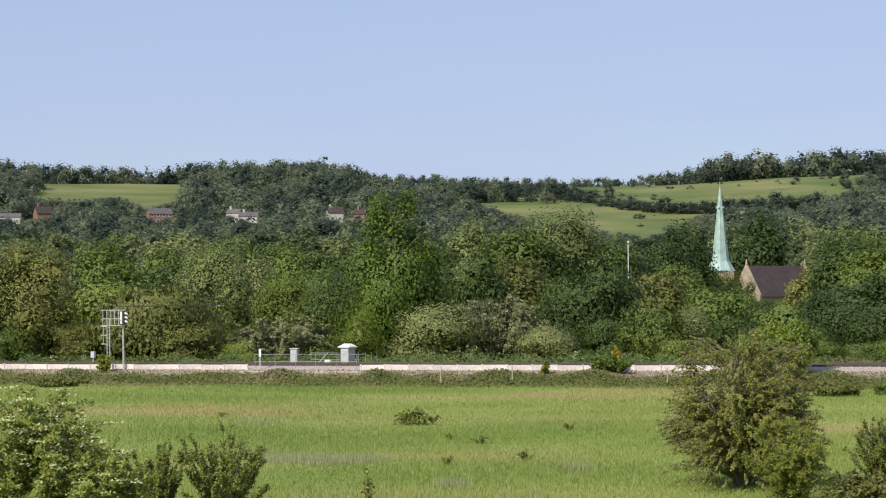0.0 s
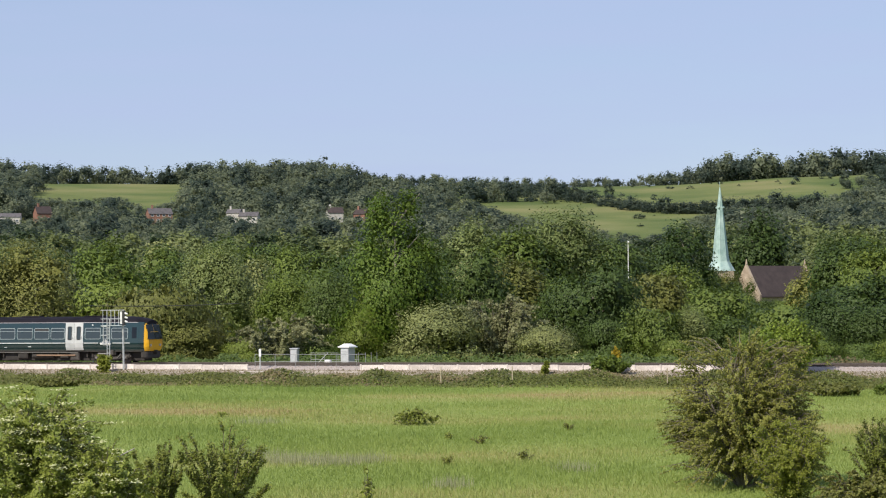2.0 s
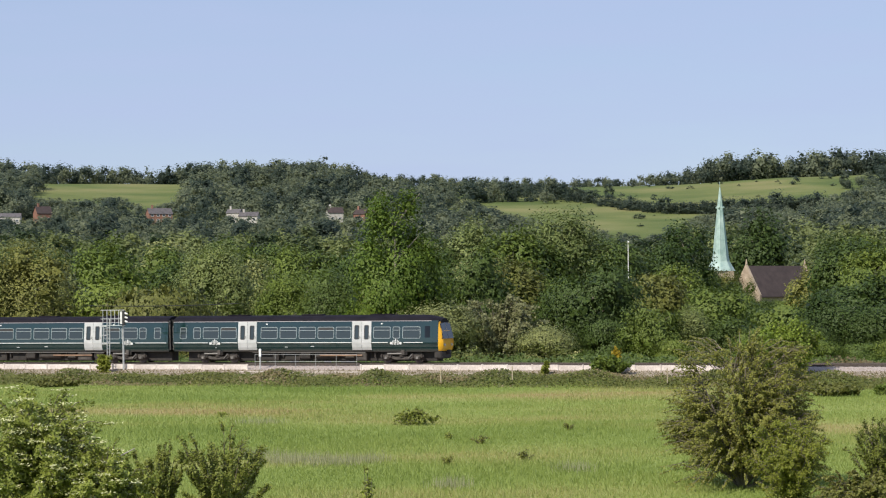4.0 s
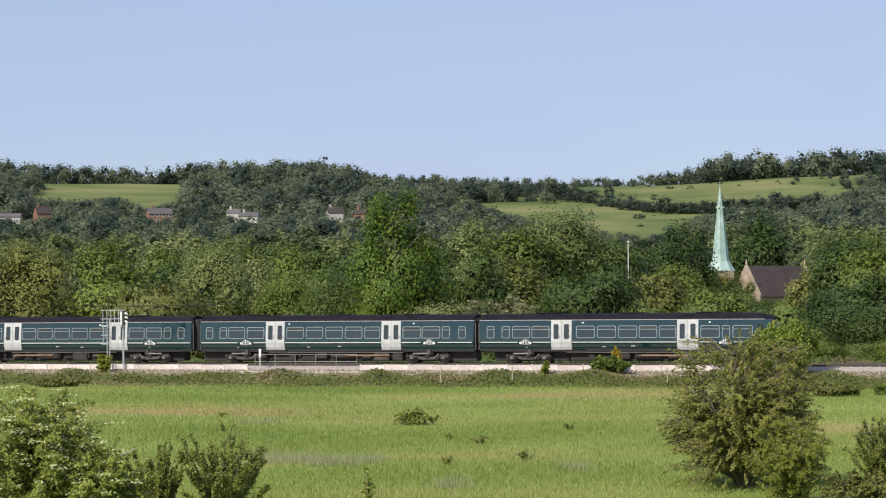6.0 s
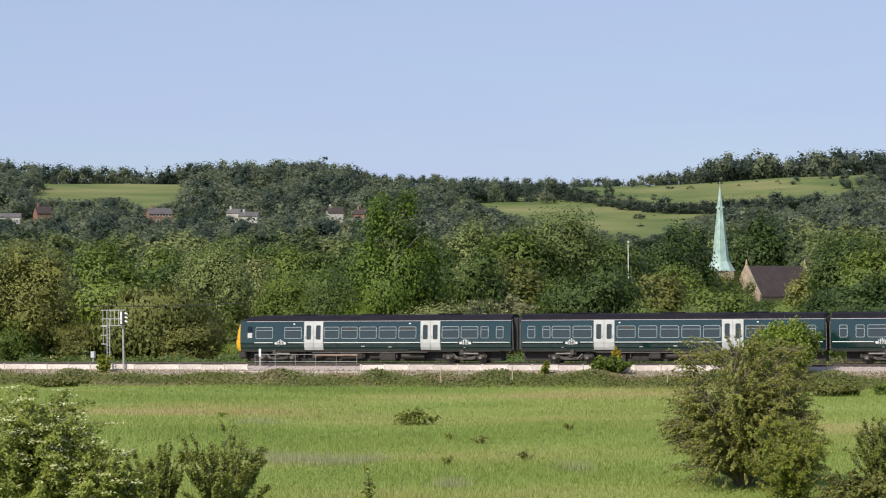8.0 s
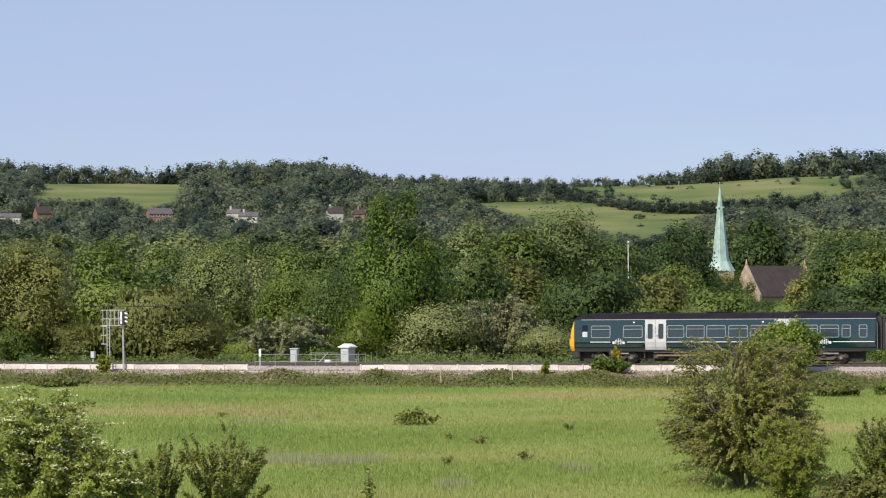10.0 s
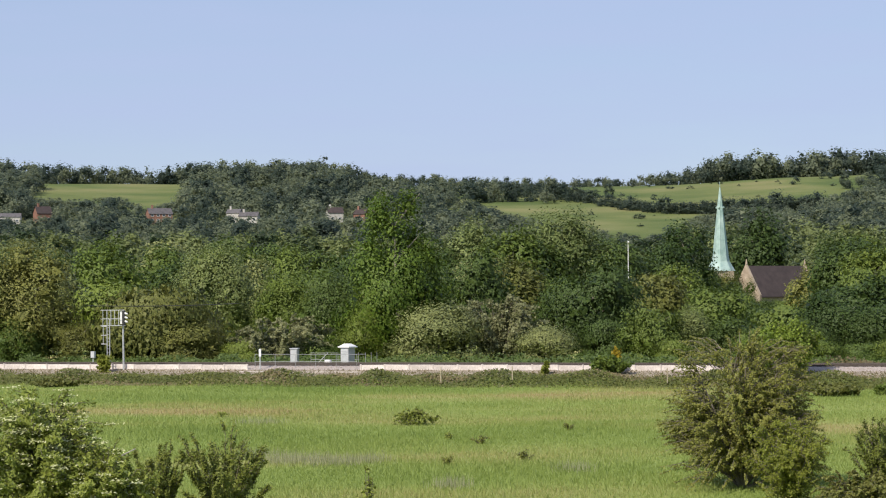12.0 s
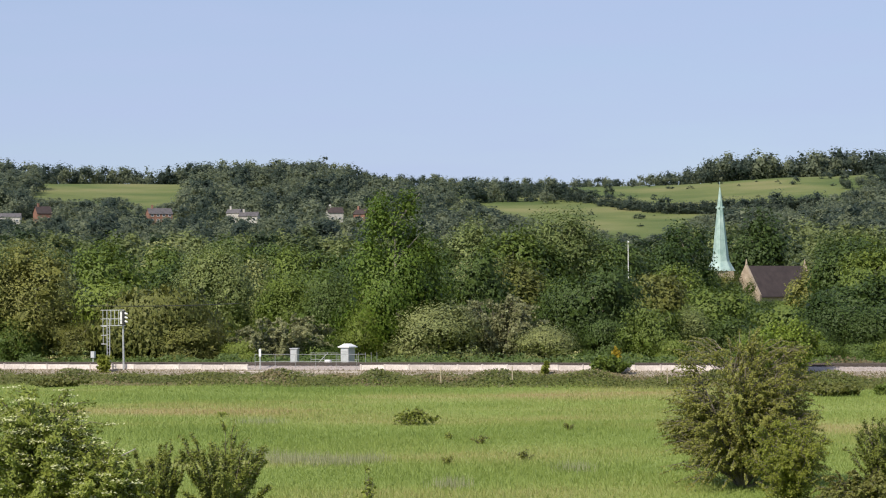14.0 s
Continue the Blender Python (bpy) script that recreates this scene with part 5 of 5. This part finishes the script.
def make_woods():
    rng = np.random.default_rng(31)
    near, slope, ridge = [], [], []

    def tint():
        return float(np.clip(rng.normal(0.04, 0.58), -0.55, 0.9))

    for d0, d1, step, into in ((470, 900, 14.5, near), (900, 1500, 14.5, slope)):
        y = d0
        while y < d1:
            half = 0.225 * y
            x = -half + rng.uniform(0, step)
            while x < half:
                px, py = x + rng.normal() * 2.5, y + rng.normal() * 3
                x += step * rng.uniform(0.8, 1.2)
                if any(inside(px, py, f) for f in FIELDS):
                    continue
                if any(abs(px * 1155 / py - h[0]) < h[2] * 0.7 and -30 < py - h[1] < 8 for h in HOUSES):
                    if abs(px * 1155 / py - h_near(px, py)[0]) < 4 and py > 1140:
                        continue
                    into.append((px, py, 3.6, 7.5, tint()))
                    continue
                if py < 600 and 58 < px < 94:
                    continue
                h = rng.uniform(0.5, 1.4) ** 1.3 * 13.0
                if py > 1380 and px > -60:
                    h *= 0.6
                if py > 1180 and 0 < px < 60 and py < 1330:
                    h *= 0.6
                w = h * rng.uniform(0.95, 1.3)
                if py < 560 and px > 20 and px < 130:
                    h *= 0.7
                room = 6.3 + py * np.interp(px / py, SIGHT_A, SIGHT_E) - float(ground_z(px, py))
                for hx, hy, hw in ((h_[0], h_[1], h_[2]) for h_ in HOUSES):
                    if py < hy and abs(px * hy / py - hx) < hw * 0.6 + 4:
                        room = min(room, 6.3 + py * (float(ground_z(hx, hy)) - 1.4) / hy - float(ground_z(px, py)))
                if py < 1345 and room < h:          # trees cut down to the camera's sight line
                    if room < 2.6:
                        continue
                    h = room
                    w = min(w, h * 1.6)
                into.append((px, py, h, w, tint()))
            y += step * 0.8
    # the skyline, tree by tree
    for x in np.arange(-345, 350, 5.0):
        a = x / 1515
        for row, (dy, k) in enumerate(((0, 1.0), (14, 1.1), (28, 1.15))):
            h = np.interp(a, [-0.21, -0.18, -0.16, -0.125, -0.118, -0.1, -0.055, -0.045, -0.02, 0.05, 0.09, 0.11, 0.125, 0.15, 0.2],
                          [20, 18, 16, 15, 17, 16.5, 13, 10.5, 10, 8, 8.5, 12, 21.5, 21.5, 21]) * rng.uniform(0.6, 1.15) * k
            if rng.uniform() < (0.04 if abs(a + 0.08) < 0.04 or a > 0.12 else 0.14):
                continue
            y0 = 1512 + dy + rng.normal() * 3
            ridge.append((x + rng.normal() * 2, y0, h, h * rng.uniform(0.8, 1.2), tint() - 0.12))
    # hedge with trees between the two open fields
    for i in range(100):
        t = i / 99
        x = 38 + 170 * t
        y = float(np.interp(x, [38, 78, 114, 129, 160, 208], [1452, 1386, 1262, 1232, 1208, 1200])) + rng.normal() * 3
        h = rng.uniform(5.5, 11) * (0.9 + 0.3 * t)
        slope.append((x, y, h, h * 1.35, -0.25 + rng.normal() * 0.1))
    # lone bushes on the open grass
    for x, y, h, w in ((229, 1412, 7, 9), (106, 1392, 11, 9), (150, 1450, 3, 5), (163, 1440, 3, 6), (186, 1465, 2.5, 5), (84, 1240, 3, 5), (108, 1200, 4, 8), (255, 1450, 7, 9),
                       (262, 1470, 6, 10), (-200, 1500, 5, 8), (-262, 1470, 5, 8), (-228, 1505, 3, 4), (62, 1480, 3, 5), (130, 1480, 3, 5), (210, 1480, 2.5, 4)):
        slope.append((x, y, h, w, -0.2))
    for i in range(70):                         # scattered scrub on the turf
        f = FIELDS[1] if i < 45 else FIELDS[2]
        x, y = rng.uniform(20, 260), rng.uniform(1080, 1480)
        if inside(x, y, f):
            h = rng.uniform(0.7, 2.2)
            slope.append((x, y, h, h * rng.uniform(1.5, 3.0), -0.3))
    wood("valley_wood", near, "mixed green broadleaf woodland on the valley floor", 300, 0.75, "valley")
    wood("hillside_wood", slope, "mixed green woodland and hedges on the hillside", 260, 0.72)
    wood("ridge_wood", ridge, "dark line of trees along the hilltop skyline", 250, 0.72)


make_woods()


# ---- scrub between meadow and railway ----
def make_scrub():
    rng = np.random.default_rng(41)
    n = 52000
    p = rng.uniform(-52, 50, n)
    q = -11.6 + rng.normal(size=n) * 1.6 + 0.5 * np.sin(p * 0.5)
    q = np.clip(q, -15.5, -7.4)
    hump = 0.5 + 0.5 * np.sin(p * 0.9 + 2 * np.sin(p * 0.23)) * np.sin(p * 0.37 + 1)
    top = (0.14 + 0.85 * hump ** 1.5) * np.exp(-((q + 11.4) / 2.6) ** 2)
    x = TX + p * CT - q * ST
    y = TY + p * ST + q * CT
    z = ground_z(x, y) + top * rng.uniform(0.1, 1.0, n) ** 0.6
    c = np.stack([x, y, z], 1)
    v = soup(rng, c, np.tile(np.array([[0.0, -0.5, 0.8]]), (n, 1)), 0.17)
    dead = np.sin(p * 0.45 + 1.7 * np.sin(p * 0.19)) * np.sin(q * 0.8 + p * 0.15) + rng.normal(size=n) * 0.35 > 0.55
    w = v.reshape(-1, 3, 3)
    tagged(new("dead_bramble", poly_mesh("dead_bramble", w[dead].reshape(-1, 3), np.full(dead.sum(), 3), LEAF["dead"])), "brown dead bramble stems and leaf litter on the bank", "brambles", kind="stuff")
    v, n = w[~dead].reshape(-1, 3), int((~dead).sum())
    tagged(new("bramble_scrub", poly_mesh("bramble_scrub", v, np.full(n, 3), LEAF["bramble"])), "low tangle of green and brownish brambles along the railway bank", "brambles", kind="stuff")
    # dry stems in front of the ballast
    n = 5000
    p = rng.uniform(-52, 50, n)
    q = rng.uniform(-9.2, -6.5, n)
    x, y = TX + p * CT - q * ST, TY + p * ST + q * CT
    z = ground_z(x, y)
    h = rng.uniform(0.05, 0.22, n)
    w = 0.03
    v = np.stack([np.stack([x - w, y, z], 1), np.stack([x + w, y, z], 1), np.stack([x + rng.normal(size=n) * 0.12, y, z + h], 1)], 1).reshape(-1, 3)
    tagged(new("dry_grass", poly_mesh("dry_grass", v, np.full(n, 3), LEAF["dead"])), "thin dry brownish grass on the railway shoulder", "grass", kind="stuff")

    # rank growth behind the far track, under the trees
    n = 45000
    p = rng.uniform(-55, 55, n)
    q = rng.uniform(6.5, 17, n)
    hump = 0.5 + 0.5 * np.sin(p * 0.7 + 2 * np.sin(p * 0.31)) * np.sin(p * 0.29 + q)
    top = (0.45 + 1.2 * hump) * smooth(6.2, 11, q)
    x, y = TX + p * CT - q * ST, TY + p * ST + q * CT
    c = np.stack([x, y, ground_z(x, y) + top * rng.uniform(0.05, 1.0, n) ** 0.6], 1)
    v = soup(rng, c, np.tile(np.array([[0.0, -0.5, 0.8]]), (n, 1)), 0.24).reshape(-1, 3, 3)
    brown = (p > 31) & (q < 11)
    tagged(new("undergrowth", poly_mesh("undergrowth", v[~brown].reshape(-1, 3), np.full((~brown).sum(), 3), LEAF["dark"])), "rank green undergrowth beneath the trees beyond the railway", "undergrowth", kind="stuff")
    tagged(new("dead_undergrowth", poly_mesh("dead_undergrowth", v[brown].reshape(-1, 3), np.full(brown.sum(), 3), LEAF["dead"])), "brown dead undergrowth beyond the railway", "undergrowth", kind="stuff")


make_scrub()

# ---- shrubs close to the viewer ----
def tube(V, F, a, b, ra, rb):
    d = unit((b - a)[None])[0]
    s = np.cross(d, [0.3, 0.8, 0.5])
    s /= np.linalg.norm(s)
    t = np.cross(d, s)
    at = len(V)
    for c, r in ((a, ra), (b, rb)):
        for k in range(4):
            an = k * math.pi / 2
            V.append(c + r * (math.cos(an) * s + math.sin(an) * t))
    for k in range(4):
        F.append((at + k, at + (k + 1) % 4, at + 4 + (k + 1) % 4, at + 4 + k))


def shrub(name, label, x, y, height, width, leaf, seed, stems=16, twigs=11, leaves=26, size=0.09, arch=0.5, upright=0.5, flowers=0, droop=0.1, reach=1.0, tuft=0.055, low=0.72, sprays=0, along=0.0, slim=1.1):
    """A shrub grown branch by branch: stems from the base, side twigs, leaves along every twig."""
    rng = np.random.default_rng(seed)
    z0 = float(ground_z(x, y)) - 0.05
    V, F, C, O, tips = [], [], [], [], []
    for i in range(stems):
        a = rng.uniform(0, 2 * math.pi)
        lean = rng.uniform(0.05, 1.0) ** 0.7
        end = np.array([math.cos(a) * lean * width / 2, math.sin(a) * lean * width / 2, height * (1 - (1 - upright) * lean ** 2 * rng.uniform(0.5, 1.5)) * rng.uniform(low, 1.0)])
        ctrl = np.array([end[0] * (0.55 - arch * 0.45), end[1] * (0.55 - arch * 0.45), end[2] * (0.5 + arch * 0.2)])
        pts = [2 * (1 - t) * t * ctrl + t * t * end for t in np.linspace(0, 1, 9)]
        for k in range(8):
            tube(V, F, pts[k], pts[k + 1], 0.05 * (1 - k / 9) * height / 4, 0.05 * (1 - (k + 1) / 9) * height / 4)
        for k in range(twigs):
            t = rng.uniform(0.12, 1.0)
            b0 = 2 * (1 - t) * t * ctrl + t * t * end
            run_ = unit((2 * (1 - 2 * t) * ctrl + 2 * t * end)[None])[0] * along
            out = unit(run_ + np.array([[b0[0] + rng.normal() * 0.5, b0[1] + rng.normal() * 0.5, rng.normal() * 0.35 + 0.25]]))[0]
            ln = rng.uniform(0.12, 0.3) * (height + width) / 2 * (1.15 - 0.6 * t) * reach
            b1 = b0 + out * ln
            bm_ = (b0 + b1) / 2 + np.array([0, 0, ln * 0.12])
            b1 = b1 - np.array([0, 0, ln * droop])
            tube(V, F, b0, bm_, 0.014, 0.01)
            tube(V, F, bm_, b1, 0.01, 0.004)
            s = rng.uniform(0.1, 1.08, leaves)[:, None]
            c = (1 - s) ** 2 * b0 + 2 * s * (1 - s) * bm_ + s * s * b1 + rng.normal(size=(leaves, 3)) * tuft * (height / 4)
            C.append(c)
            O.append(np.tile(out, (leaves, 1)) + np.array([0, 0, 0.4]))
            tips.append(b1)
    for i in range(sprays):                     # long shoots that stand clear of the outline
        a, zz = rng.uniform(0, 2 * math.pi), rng.uniform(0.06, 0.95)
        w0 = width * 0.5 * math.sqrt(max(0.05, 1 - (zz - 0.4) ** 2 * 2.2))
        b0 = np.array([math.cos(a) * w0 * 0.6, math.sin(a) * w0 * 0.6, zz * height * 0.9])
        out = unit(np.array([[math.cos(a), math.sin(a), rng.normal() * 0.25 + 0.25 * zz]]))[0]
        ln = rng.uniform(0.16, 0.3) * width
        bm_, b1 = b0 + out * ln * 0.5 + np.array([0, 0, ln * 0.12]), b0 + out * ln - np.array([0, 0, ln * 0.05])
        tube(V, F, b0, bm_, 0.016, 0.011)
        tube(V, F, bm_, b1, 0.011, 0.004)
        k = 60
        s = rng.uniform(0.1, 1.0, k)[:, None]
        C.append((1 - s) ** 2 * b0 + 2 * s * (1 - s) * bm_ + s * s * b1 + rng.normal(size=(k, 3)) * tuft * (height / 4))
        O.append(np.tile(out, (k, 1)) + np.array([0, 0, 0.4]))
        tips.append(b1)
    C, O = np.concatenate(C), unit(np.concatenate(O))
    t = thing(name, label, "shrub")
    t.matrix_world = pose(x, y, z0)
    tri = soup(rng, C, O, size, 0.6, 0.3, slim)
    o = new("crown", poly_mesh("crown", tri, np.full(len(C), 3), LEAF[leaf]))
    o.parent = t
    F = np.array(F)
    w = new("branchwork", poly_mesh("branchwork", np.array(V), np.full(len(F), 4), TWIG, F.ravel()))
    w.parent = t
    if flowers:
        tips = [p for p in tips if p[2] > height * 0.35 and p[1] < width * 0.2]
        tips = np.array(tips)
        pick = tips[rng.choice(len(tips), min(flowers, len(tips)), replace=False)]
        flowers = len(pick)
        c = np.repeat(pick, 26, 0) + rng.normal(size=(flowers * 26, 3)) * np.array([0.12, 0.12, 0.018]) + np.array([0, 0, 0.05])
        tri = soup(rng, c, np.tile(np.array([[0, -0.2, 1.0]]), (len(c), 1)), 0.06, 1.0, 0.5, 1.1)
        b = new("blossom", poly_mesh("blossom", tri, np.full(len(c), 3), FLOWER))
        b.parent = t
        b["label"] = "flat cream flower heads"
    return t


shrub("hawthorn", "large open hawthorn with arching olive-green branches in the meadow", 9.75, 72.0, 5.4, 4.85, "haw", 3, 62, 38, 44, 0.056, 0.25, 0.42, 0, 0.12, 1.2, 0.02, 0.5, 260, 0.8)
shrub("bush", "yellow-green leafy bush at the foot of the hawthorn", 10.4, 66.0, 2.75, 2.7, "lime", 5, 36, 20, 56, 0.045, 0.4, 0.7)
shrub("bush", "upright green bush at the meadow edge", 12.95, 64.0, 2.95, 2.4, "thorn", 6, 44, 20, 24, 0.09, 0.2, 0.85, 0, -0.5, 0.5, 0.045, 0.5, 0, 0.7, slim=0.5)
shrub("bush", "low olive scrub below the hawthorn", 12.2, 63.5, 1.3, 3.3, "olive", 7, 40, 18, 34, 0.06, 0.4, 0.6)
ELDER = shrub("elder", "broad elder bush with flat cream flower heads", -10.95, 58.0, 3.95, 4.6, "elder", 8, 74, 24, 38, 0.1, 0.35, 0.34, 330, 0.0, 0.9, 0.06, 0.75, 60, slim=0.62)
ELDER_LOW = shrub("elder", "elder bush with cream flower heads", -9.0, 57.0, 2.75, 3.0, "elder", 12, 40, 20, 34, 0.1, 0.4, 0.6, 50, 0.0, slim=0.62)
SHOOTS = shrub("bush", "upright young willow shoots", -7.9, 60.0, 2.5, 1.6, "thorn", 9, 34, 20, 22, 0.085, 0.15, 0.9, 0, -0.5, 0.5, 0.045, 0.45, 0, 0.7, slim=0.5)
THORN = shrub("bush", "upright green thorn bush with spiky shoots", -6.05, 60.0, 2.85, 2.7, "thorn", 10, 52, 20, 24, 0.09, 0.15, 0.85, 0, -0.5, 0.5, 0.045, 0.45, 0, 0.7, slim=0.5)
SAPLING = shrub("sapling", "slender green sapling in the long grass", -2.15, 60.0, 2.0, 0.5, "elder", 13, 5, 9, 16, 0.07, 0.2, 0.95)
shrub("sapling", "small green sapling in the long grass", -3.7, 60.0, 1.1, 0.35, "elder", 14, 4, 7, 14, 0.06, 0.2, 0.95)

shrub("bramble_mound", "dark sprawling bramble mound alone in the meadow", -1.45, 110.5, 0.95, 2.4, "elder", 31, 40, 9, 14, 0.09, 0.8, 0.25, 0, 0.5)
part("dead_branch", rod(rodded((-0.5, 0.5, 1.75), (0.3, 0.6, 2.2), 0.035, 0.025, 6), (0.3, 0.6, 2.2), (0.85, 0.6, 2.48), 0.025, 0.012, 6), SLEEPER, ELDER_LOW, "bare pale dead branch")
# shrubs along the railway and at the meadow's far edge
for x, y, h, w, leaf, label, k in ((-26.75, 172.4, 2.0, 1.1, "lime", "small leafy sapling at the foot of the signal", 5), (11.9, 159.3, 1.35, 3.4, "bright", "bushy green shrub against the concrete wall", 30),
                                   (12.75, 161.2, 2.0, 0.7, "gorse", "gorse bush with yellow flowers beside the railway wall", 4),
                                   (7.4, 160.5, 1.1, 1.4, "lime", "small green shrub against the concrete wall", 6), (24.3, 154.5, 4.1, 4.4, "fresh", "dense fresh green thorn bush beside the railway", 90),
                                   (22.6, 153.2, 3.7, 3.0, "fresh", "green thorn bush beside the railway", 36), (24.2, 136.5, 0.8, 3.2, "bramble", "low bramble mound at the meadow edge", 26),
                                   (27.5, 137.0, 0.8, 1.0, "mid", "small green bush at the meadow edge", 12),
                                   (-38.0, 166.0, 0.6, 4.0, "bramble", "low bramble mound at the meadow edge", 26), (-29.0, 163.5, 0.5, 4.5, "bramble", "low bramble mound at the meadow edge", 26)):
    shrub("shrub", label, x, y, h, w, leaf, int(x * 3 + y * 5), k, 14, 26, 0.15, 0.3, 0.6, tuft=0.12 if h > 1 else 0.3)
for x, y, h, w, leaf in ((0.2, 97.0, 0.45, 0.5, "elder"), (1.5, 93.5, 0.45, 0.8, "haw"), (3.1, 84.0, 0.45, 0.7, "haw"), (0.1, 82.0, 0.4, 0.6, "haw"), (5.9, 104.0, 0.45, 0.8, "haw"), (-12.0, 118.0, 0.35, 0.7, "elder")):
    shrub("weed_clump", "low clump of coarse weeds in the meadow grass", x, y, h, w, leaf, int(x * 7 + y * 3) + 90, 9, 6, 8, 0.05, 0.3, 0.7, tuft=0.3)
# thinly leaved, twiggy shrubs behind the railway
shrub("bush", "thinly leaved brownish twiggy bush beside the railway", -14.8, 199.5, 5.2, 9.0, "twig", 21, 40, 20, 24, 0.2, 0.3, 0.6)
shrub("bush", "grey-brown twiggy bush with bare branches beside the railway", 5.3, 203.0, 7.0, 7.5, "twig", 22, 40, 22, 22, 0.2, 0.3, 0.7)


def make_cable():
    c = thing("overhead_cable", "thin dark overhead cable strung behind the railway", "cable")
    c.matrix_world = pose(-31.8, 195.5, 5.96)
    bm = bmesh.new()
    rows = []
    for i in range(25):
        a = i / 24
        rows.append([bm.verts.new((a * 13.5, 0.035 * math.cos(k * 1.257), -0.5 * a * (1 - a) + 0.1 * a + 0.035 * math.sin(k * 1.257))) for k in range(5)])
    for a, b in zip(rows, rows[1:]):
        for k in range(5):
            bm.faces.new((a[k], a[(k + 1) % 5], b[(k + 1) % 5], b[k]))
    part("wire", bm, BLACK, c)


make_cable()
for p, q, h in ((6.9, -12.6, 1.3), (12.3, -12.6, 1.35), (23.6, -12.5, 1.25), (-34.0, -12.0, 1.2)):
    f = on_track(p, q)
    z = float(ground_z(f.translation.x, f.translation.y))
    o = tagged(part("fence_post", rod(rodded((0, 0, -0.3), (0, 0, h), 0.04, 0.035, 7), (0, 0, h - 0.01), (0, 0, h + 0.05), 0.035, 0.015, 7), PALEWOOD), "weathered pale fence post in the brambles", "fence post", "fence posts")
    o.matrix_world = Matrix.Translation((0, 0, z)) @ f

motions()
